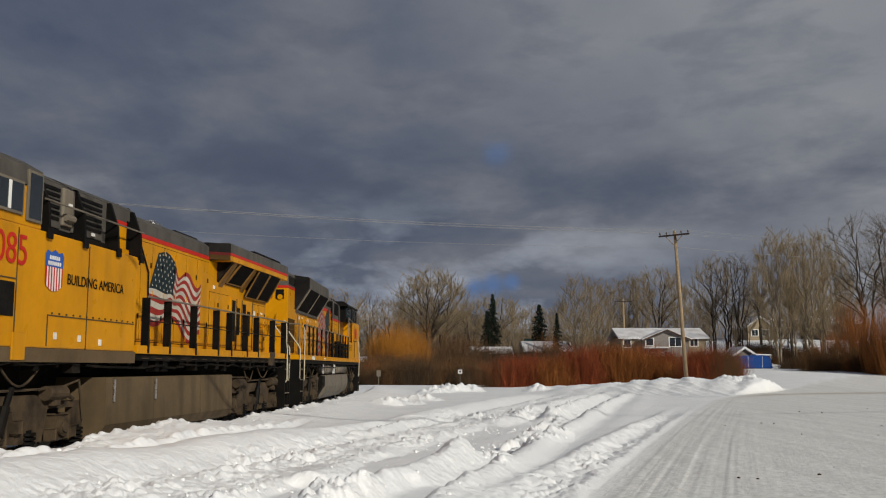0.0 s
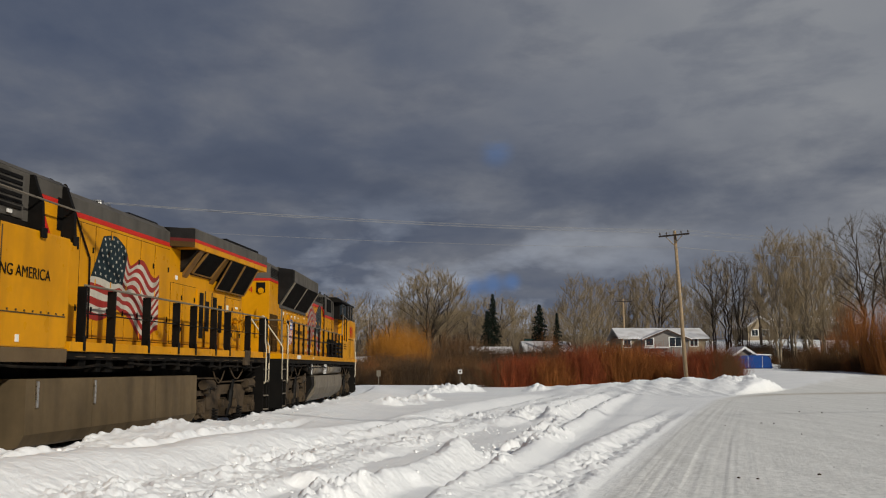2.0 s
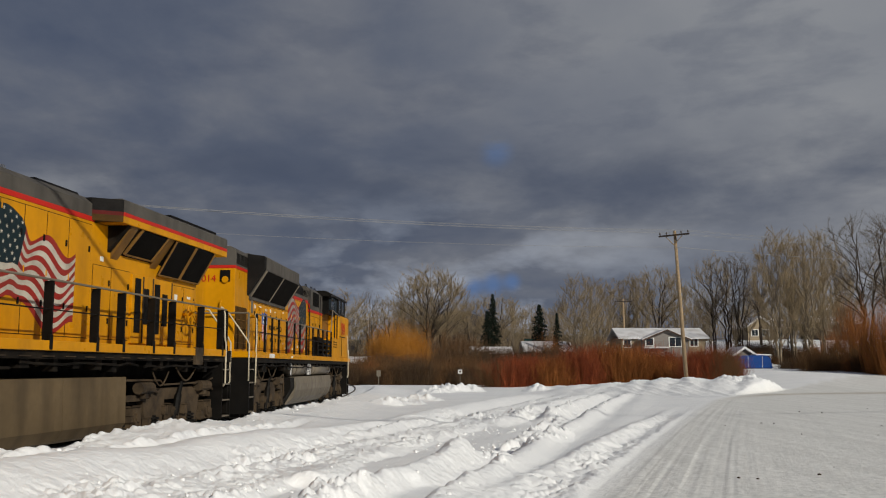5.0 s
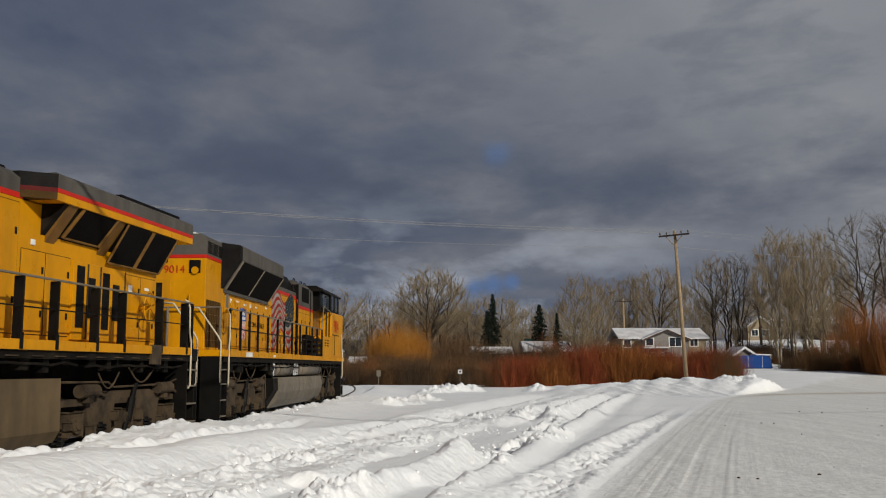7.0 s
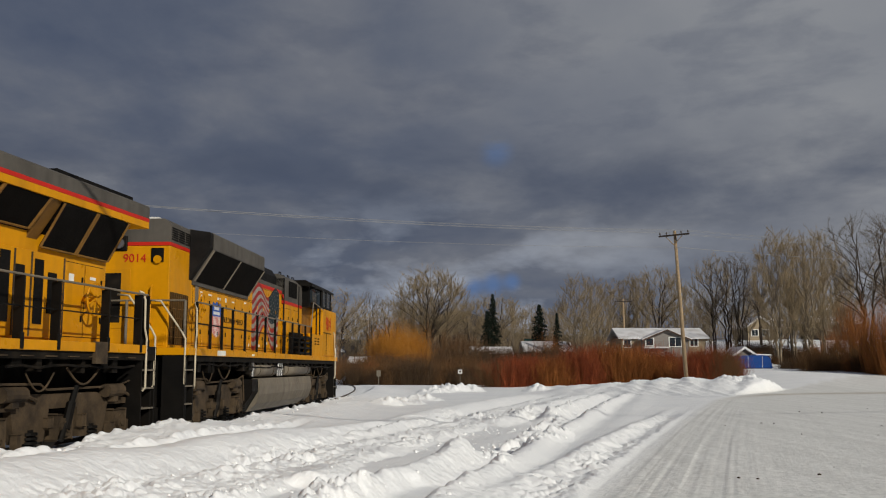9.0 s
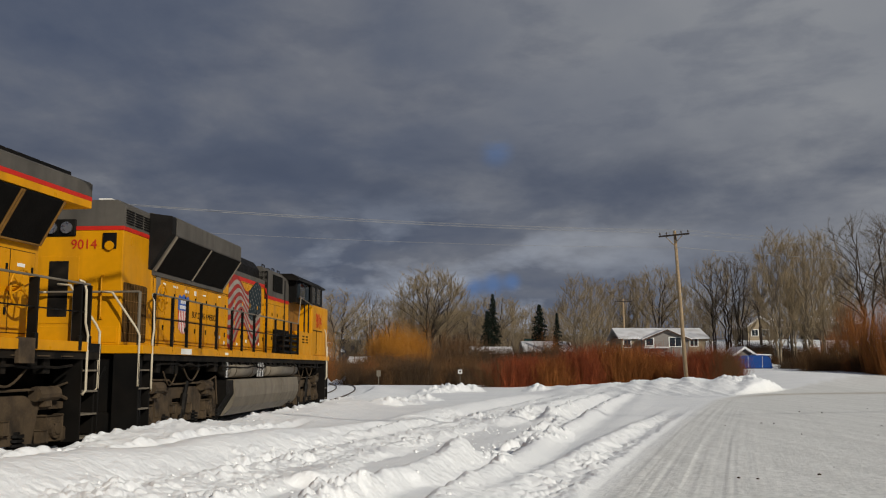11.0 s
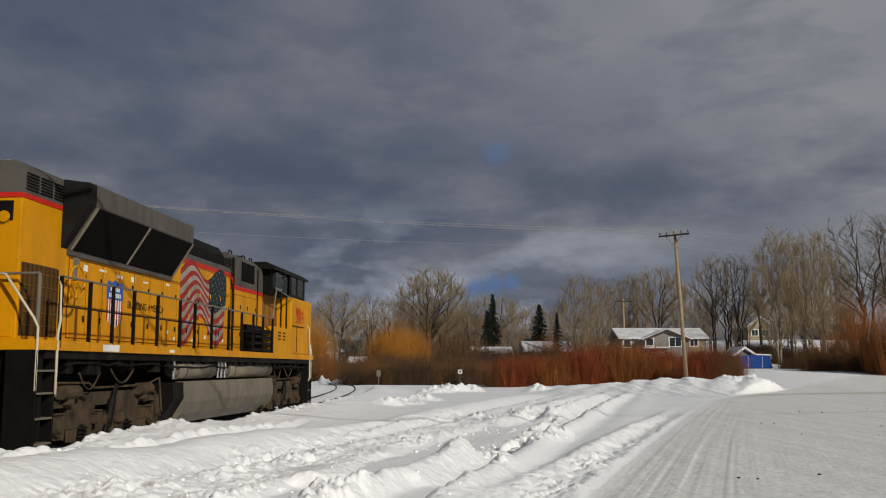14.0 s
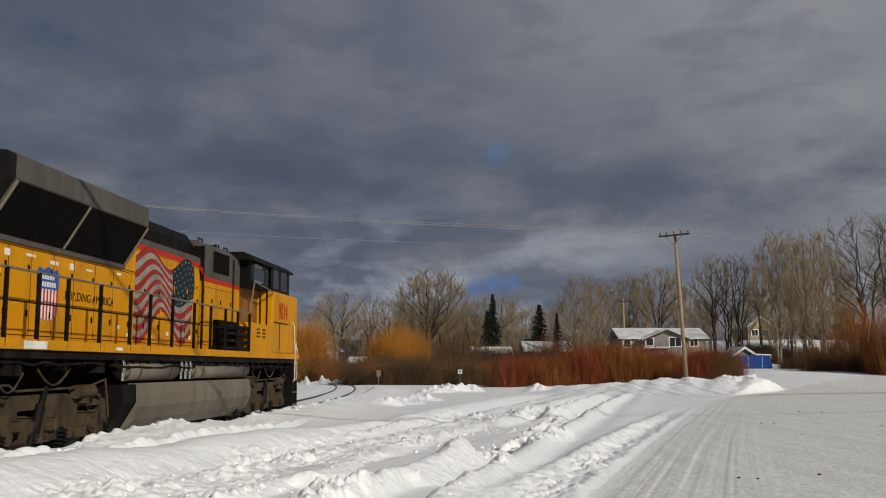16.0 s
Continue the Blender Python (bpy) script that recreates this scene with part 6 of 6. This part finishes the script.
def front_engine():
    t = thing("diesel_locomotive", "yellow and grey diesel locomotive with wide cab and red stripe", "locomotive", group="coupled locomotives")
    common_underside(t, [(-1.48, 0.94), (-1.50, 0.02), (-1.38, -0.18), (-1.1, -0.25), (1.1, -0.25), (1.38, -0.18), (1.50, 0.02), (1.48, 0.94)], -3.9, 4.0, M["tank_brown"])
    for k, u in enumerate((-3.6, -1.5)):
        bm = B()
        box(bm, u, u + 0.06, -1.53, -1.49, 0.45, 0.9, 0.008)
        part("fuel_gauge", bm, M["steel"], t)
    bm = B()
    box(bm, -2.62, 9.8, -1.56, 1.56, 1.425, 1.60, 0.012)
    part("side_sill", bm, M["yellow"], t)
    for k in range(16):
        bm = B()
        box(bm, -2.3 + 0.75 * k, -1.95 + 0.75 * k, -1.53, -1.48, 1.32, 1.34)
        part("cable_clip", bm, M["truck"], t)
    bm = B()
    box(bm, 7.55, 8.0, -1.585, -1.5, 1.2, 1.62, 0.01)
    part("jacking_pad", bm, M["truck"], t)
    # full-width cab and cabinet
    bm = B()
    box(bm, -10.3, -2.65, -1.50, 1.50, 1.46, 3.46, 0.03)
    part("cab_body", bm, M["yellow"], t)
    bm = B()
    box(bm, -10.3, -2.62, -1.505, 1.505, 1.22, 1.46, 0.01)
    part("side_skirt", bm, M["skirt"], t)
    bm = B()
    box(bm, -9.6, -6.65, -1.48, 1.48, 3.46, 4.14, 0.02)
    part("cab_upper", bm, M["yellow"], t)
    bm = B()
    prism(bm, [(-1.5, 4.14), (1.5, 4.14), (1.46, 4.46), (1.1, 4.66), (-1.1, 4.66), (-1.46, 4.46)], -9.8, -6.65, axis="x")
    part("cab_roof", bm, M["grey"], t)
    for x0, x1, z0, z1 in ((-8.15, -7.36, 3.66, 4.12), (-7.14, -6.76, 3.60, 4.36)):
        bm = B()
        box(bm, x0 - 0.05, x1 + 0.05, -1.52, -1.47, z0 - 0.05, z1 + 0.05, 0.01)
        fr = part("window_frame", bm, M["tank"], t)
        bm = B()
        box(bm, x0, x1, -1.526, -1.50, z0, z1)
        part("cab_window", bm, M["glass"], fr)
    bm = B()
    box(bm, -7.80, -7.72, -1.535, -1.5, 3.66, 4.12)
    part("sunshade", bm, M["white"], t)
    # machinery deck above the body
    bm = B()
    box(bm, -6.65, -2.3, -1.25, 1.25, 3.44, 4.46, 0.02)
    prism(bm, [(-1.25, 4.455), (1.25, 4.455), (1.05, 4.58), (-1.05, 4.58)], -6.65, -2.3, axis="x")
    part("blower_housing", bm, M["grey"], t)
    for x0, x1 in ((-6.4, -5.75), (-5.1, -4.05)):
        bm = B()
        box(bm, x0 - 0.1, x1 + 0.1, -1.30, -1.2, 3.62, 4.42, 0.02)
        h = part("louvre_box", bm, M["grey"], t)
        for k in range(6):
            bm = B()
            box(bm, x0, x1, -1.325, -1.29, 3.76 + 0.105 * k, 3.82 + 0.105 * k, 0.004)
            part("louvre", bm, M["black"], h)
    bm = B()
    box(bm, -5.62, -5.25, -1.33, -1.2, 3.7, 4.40, 0.03)
    tube(bm, (-5.6, -1.36, 3.85), (-5.3, -1.36, 3.85), 0.07)
    part("filter_box", bm, M["tank"], t)
    labels(t, ((-5.45, 4.08, 0.14, 0.05), (-4.5, 3.66, 0.14, 0.06)), 1.325)
    labels(t, ((-6.1, 1.62, 0.09, 0.12), (-5.2, 1.6, 0.09, 0.12), (-4.35, 1.55, 0.09, 0.12)), 1.50)
    bm = B()
    box(bm, -6.6, -3.75, -1.32, -1.2, 3.46, 3.60, 0.01)
    part("cable_tray", bm, M["black"], t)
    for u in (-6.45, -5.12, -3.68, -2.55):
        bm = B()
        prism(bm, [(-1.54, 3.38), (-1.22, 3.5), (-1.22, 4.44), (-1.32, 4.44), (-1.50, 3.95)], u - 0.04, u + 0.04, axis="x")
        box(bm, u - 0.09, u + 0.09, -1.56, -1.52, 3.34, 3.52, 0.01)
        part("side_upright", bm, M["black"], t, "black upright plate")
    bm = B()
    tube(bm, (-6.6, -1.50, 4.02), (-2.4, -1.50, 4.0), 0.018, seg=6)
    part("upper_handrail", bm, M["tank"], t)
    bm = B()
    box(bm, -10.2, -7.4, -1.512, -1.49, 2.55, 2.57)
    box(bm, -7.4, -7.38, -1.512, -1.49, 1.6, 3.4)
    box(bm, -6.35, -2.75, -1.512, -1.49, 2.02, 2.04)
    box(bm, -6.35, -6.33, -1.512, -1.49, 1.5, 2.04)
    box(bm, -4.9, -4.88, -1.512, -1.49, 1.46, 3.4)
    part("body_seam", bm, M["truck"], t)
    bm = B()
    for k in range(14):
        tube(bm, (-6.2 + 0.26 * k, -1.50, 2.07), (-6.2 + 0.26 * k, -1.52, 2.07), 0.018, seg=6)
    part("bolt_row", bm, M["truck"], t)
    bm = B()
    box(bm, -8.2, -7.45, -1.52, -1.49, 1.95, 2.5, 0.01)
    part("side_vent", bm, M["black"], t, "dark square side vent")
    bm = B()
    box(bm, -7.45, -7.05, -1.53, -1.49, 1.25, 1.7, 0.015)
    part("junction_box", bm, M["yellow"], t)
    text_part("9085", 0.72, (-8.45, -1.512, 2.80), t, M["red"], "road_number", sx=0.95)
    shield(t, -6.50, -5.90, 2.45, 3.15, 1.51)
    text_part("BUILDING AMERICA", 0.27, (-5.72, -1.512, 2.62), t, M["black"], sx=0.98)
    bm = B()
    prism(bm, [(-3.35, 4.08), (-2.96, 3.47), (-2.29, 3.47), (-2.29, 4.08)], -1.258, -1.2)
    part("housing_panel", bm, M["yellow"], t)
    bm = B()
    box(bm, -2.75, -2.4, -1.275, -1.25, 3.62, 4.22, 0.01)
    part("housing_grille", bm, M["mesh"], t, "dark tall intake grille")
    # engine hood
    V = 1.0
    bm = B()
    box(bm, -2.62, 8.9, -V, V, 1.60, 4.06, 0.015)
    part("engine_hood", bm, M["yellow"], t)
    bm = B()
    box(bm, -2.1, 3.3, -V - 0.004, V + 0.004, 4.06, 4.16, 0.004)
    prism(bm, [(-3.55, 4.08), (-3.35, 4.08), (-2.95, 3.5), (-3.10, 3.5)], -1.262, -1.24)
    box(bm, -3.45, -2.3, -1.262, -1.24, 4.08, 4.18)
    part("red_stripe", bm, M["red"], t)
    bm = B()
    prism(bm, [(-V, 4.16), (V, 4.16), (V, 4.42), (V - 0.18, 4.56), (-V + 0.18, 4.56), (-V, 4.42)], -2.1, 3.4, axis="x")
    part("hood_roof", bm, M["grey"], t)
    doors(t, [-2.0, -1.35, -0.7, 0.0, 0.75, 1.5, 2.3, 3.2], 1.72, 3.98, V)
    doors(t, [3.3, 4.1, 5.0], 1.72, 3.2, V)
    flag_mural(t, -0.60, 2.62, 3.86, 1.62, V + 0.014, False)
    bm = B()
    pipe(bm, [(-2.0, -V - 0.05, 4.5), (-1.0, -V - 0.05, 3.3), (-0.95, -V - 0.05, 1.7)], 0.02, 6)
    part("drain_pipe", bm, M["black"], t)
    bm = B()
    tube(bm, (0.5, -0.4, 4.55), (0.5, -0.4, 4.66), 0.3, seg=16)
    tube(bm, (0.5, -0.4, 4.66), (0.5, -0.4, 4.74), 0.16, seg=12)
    part("exhaust_cap", bm, M["steel"], t)
    bm = B()
    for x in (-2.0, -1.45):
        ring = [(x + 0.09 * math.cos(q * math.pi / 5), -0.7, 4.62 + 0.09 * math.sin(q * math.pi / 5)) for q in range(11)]
        pipe(bm, ring, 0.022, 6)
    pipe(bm, [(0.1, -0.5, 4.56), (0.3, -0.5, 4.68), (0.9, -0.5, 4.66), (1.2, -0.5, 4.58)], 0.02, 6)
    part("lifting_eye", bm, M["black"], t)
    bm = B()
    prism(bm, [(-0.7, 4.55), (0.7, 4.55), (0.6, 4.68), (-0.6, 4.68)], 1.7, 3.3, axis="x")
    part("exhaust_hatch", bm, M["black"], t)
    # radiator cab with overhanging wings
    W0, W1 = 3.55, 9.75
    bm = B()
    box(bm, W0, W1, -1.5, 1.5, 4.08, 4.22, 0.006)
    part("wing_band", bm, M["yellow"], t)
    bm = B()
    box(bm, W0, W1, -1.503, 1.503, 4.22, 4.30, 0.004)
    part("red_stripe", bm, M["red"], t)
    bm = B()
    prism(bm, [(-1.5, 4.30), (1.5, 4.30), (1.5, 4.54), (1.45, 4.58), (-1.45, 4.58), (-1.5, 4.54)], W0, W1, axis="x")
    part("radiator_roof", bm, M["grey"], t)
    # near end of the wings: each colour band repeated darker, as painted shade
    for z0, z1, mt in ((4.09, 4.22, DARK_YELLOW), (4.22, 4.30, material("shaded_red_paint", (0.08, 0.006, 0.005), 0.7)), (4.30, 4.55, DARK_GREY)):
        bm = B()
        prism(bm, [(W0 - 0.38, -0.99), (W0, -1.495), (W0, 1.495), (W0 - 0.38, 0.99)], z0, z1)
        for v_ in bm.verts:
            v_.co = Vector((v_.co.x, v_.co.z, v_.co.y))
        part("wing_end", bm, mt, t, "end of the radiator housing in shade-darkened paint")
    bm = B()
    for k in range(3):
        box(bm, 6.2 + 1.0 * k, 7.17 + 1.0 * k, -1.40, 1.40, 4.575, 4.67, 0.02)
    part("roof_grating", bm, M["black"], t)
    for s in (-1, 1):
        bm = B()
        prism(bm, [(s * 1.0, 4.08), (s * 1.44, 4.08), (s * 1.0, 3.52)], 3.9, 8.85, axis="x")
        part("screen_housing", bm, M["dark"], t)
    slope_a, slope_b = Vector((0, -1.47, 4.075)), Vector((0, -1.03, 3.30))
    slant = Vector((0, -0.87, -0.5))
    for x0, x1, push in ((4.6, 5.9, 0.0), (6.35, 7.45, 0.06), (7.6, 8.75, 0.06)):
        bm = B()
        p, q = slope_a + slant * push, slope_b + slant * push
        if push == 0:
            q = Vector((0, -1.06, 3.55))
        vs = [bm.verts.new(Vector((x, 0, 0)) + c) for x, c in ((x0, p), (x1, p), (x1, q), (x0, q))]
        vs2 = [bm.verts.new(Vector((x, 0.05, 0.03)) + c) for x, c in ((x0, p), (x1, p), (x1, q), (x0, q))]
        bm.faces.new(vs)
        bm.faces.new(vs2[::-1])
        for i in range(4):
            bm.faces.new((vs[i], vs2[i], vs2[(i + 1) % 4], vs[(i + 1) % 4]))
        part("radiator_screen", bm, M["mesh"], t, "black radiator intake screen")
        bm = B()
        for x in (x0 - 0.04, x1 + 0.04):
            tube(bm, Vector((x, 0, 0)) + p, Vector((x, 0, 0)) + q, 0.024 if push else 0.04, seg=6)
        tube(bm, Vector((x0, 0, 0)) + q, Vector((x1, 0, 0)) + q, 0.022, seg=6)
        part("screen_frame", bm, TAN, t)
    for x in (4.05, 6.0):
        bm = B()
        prism(bm, [(-1.46, 4.08), (-1.0, 3.40), (-1.0, 3.75), (-1.2, 4.08)], x, x + 0.32, axis="x")
        part("wing_bracket", bm, TAN, t)
    bm = B()
    box(bm, 5.05, 7.2, -V - 0.05, -V + 0.01, 1.66, 3.18, 0.01)
    db = part("door_frame", bm, M["yellow"], t)
    for k, (x0, z0, z1) in enumerate(((5.18, 1.9, 3.1), (5.62, 2.1, 2.9), (6.22, 1.9, 3.05), (6.66, 2.1, 2.85))):
        bm = B()
        plate(bm, x0, x0 + 0.28, z0, z1, V + 0.055, 0.012)
        part("door_louvre", bm, M["black"], db, "tall dark louvre")
    for x in (5.58, 6.10, 7.18):
        bm = B()
        box(bm, x, x + 0.03, -V - 0.07, -V, 1.68, 3.16)
        part("door_gap", bm, M["truck"], db)
    doors(t, [7.3, 8.05, 8.8], 1.72, 3.12, V)
    labels(t, ((7.45, 2.75, 0.18, 0.16), (8.25, 2.85, 0.22, 0.06), (5.7, 3.0, 0.1, 0.1), (3.6, 3.3, 0.12, 0.1)), V)
    bm = B()
    box(bm, 8.9, 9.3, -0.75, 0.75, 1.6, 4.06, 0.01)
    part("rear_bulkhead", bm, M["black"], t)
    bm = B()
    tube(bm, (9.3, -0.6, 3.75), (9.42, -0.6, 3.75), 0.15, seg=16)
    tube(bm, (9.3, -0.25, 3.75), (9.42, -0.25, 3.75), 0.15, seg=16)
    lampo = part("headlight", bm, M["steel"], t, "round steel rear headlight")
    bm = B()
    box(bm, 9.28, 9.33, -0.82, -0.03, 3.5, 4.0, 0.02)
    part("headlight_mount", bm, M["tank"], lampo)
    brake_wheel(t, 8.0, 2.45, 1.28, 0.32)
    handrail(t, [-2.09, -0.85, 0.85, 2.55, 3.66, 5.12, 6.25, 8.04, 9.45, 9.78], 1.52, wide=True, top=2.66, mid=2.14)
    step_end(t, 10.3, 1)
    bm = B()
    box(bm, 9.8, 10.35, -1.5, 1.5, 1.40, 1.58, 0.01)
    part("end_platform", bm, M["black"], t)
    return t, truck(t, -7.2) + truck(t, 7.2)


rear_locomotive, rear_wheels = rear_engine()
front_locomotive, front_wheels = front_engine()


# ---------------------------------------------------------------- what moves
def loco_pose(s):
    (x0, y0, _), (x1, y1, _) = track_at(s - 7), track_at(s + 7)
    return pose((x0 + x1) / 2, (y0 + y1) / 2, 0, 0, 0, math.degrees(math.atan2(y1 - y0, x1 - x0)))


def rolled(t):
    return 25.2991 - 1.4711 * t + 0.01905 * t * t - 0.000695 * t ** 3


def motions():
    times = [0.4 * k for k in range(41)]
    for wheel in rear_wheels + front_wheels:
        x = wheel.location.x
        walk(wheel, [(t, pose(x, 0, AXLE_Z, 0, math.degrees(rolled(t) / 0.53), 0)) for t in times])
    walk(rear_locomotive, [(t, loco_pose(rolled(t))) for t in times])
    walk(front_locomotive, [(t, loco_pose(rolled(t) - 22.5)) for t in times])


motions()
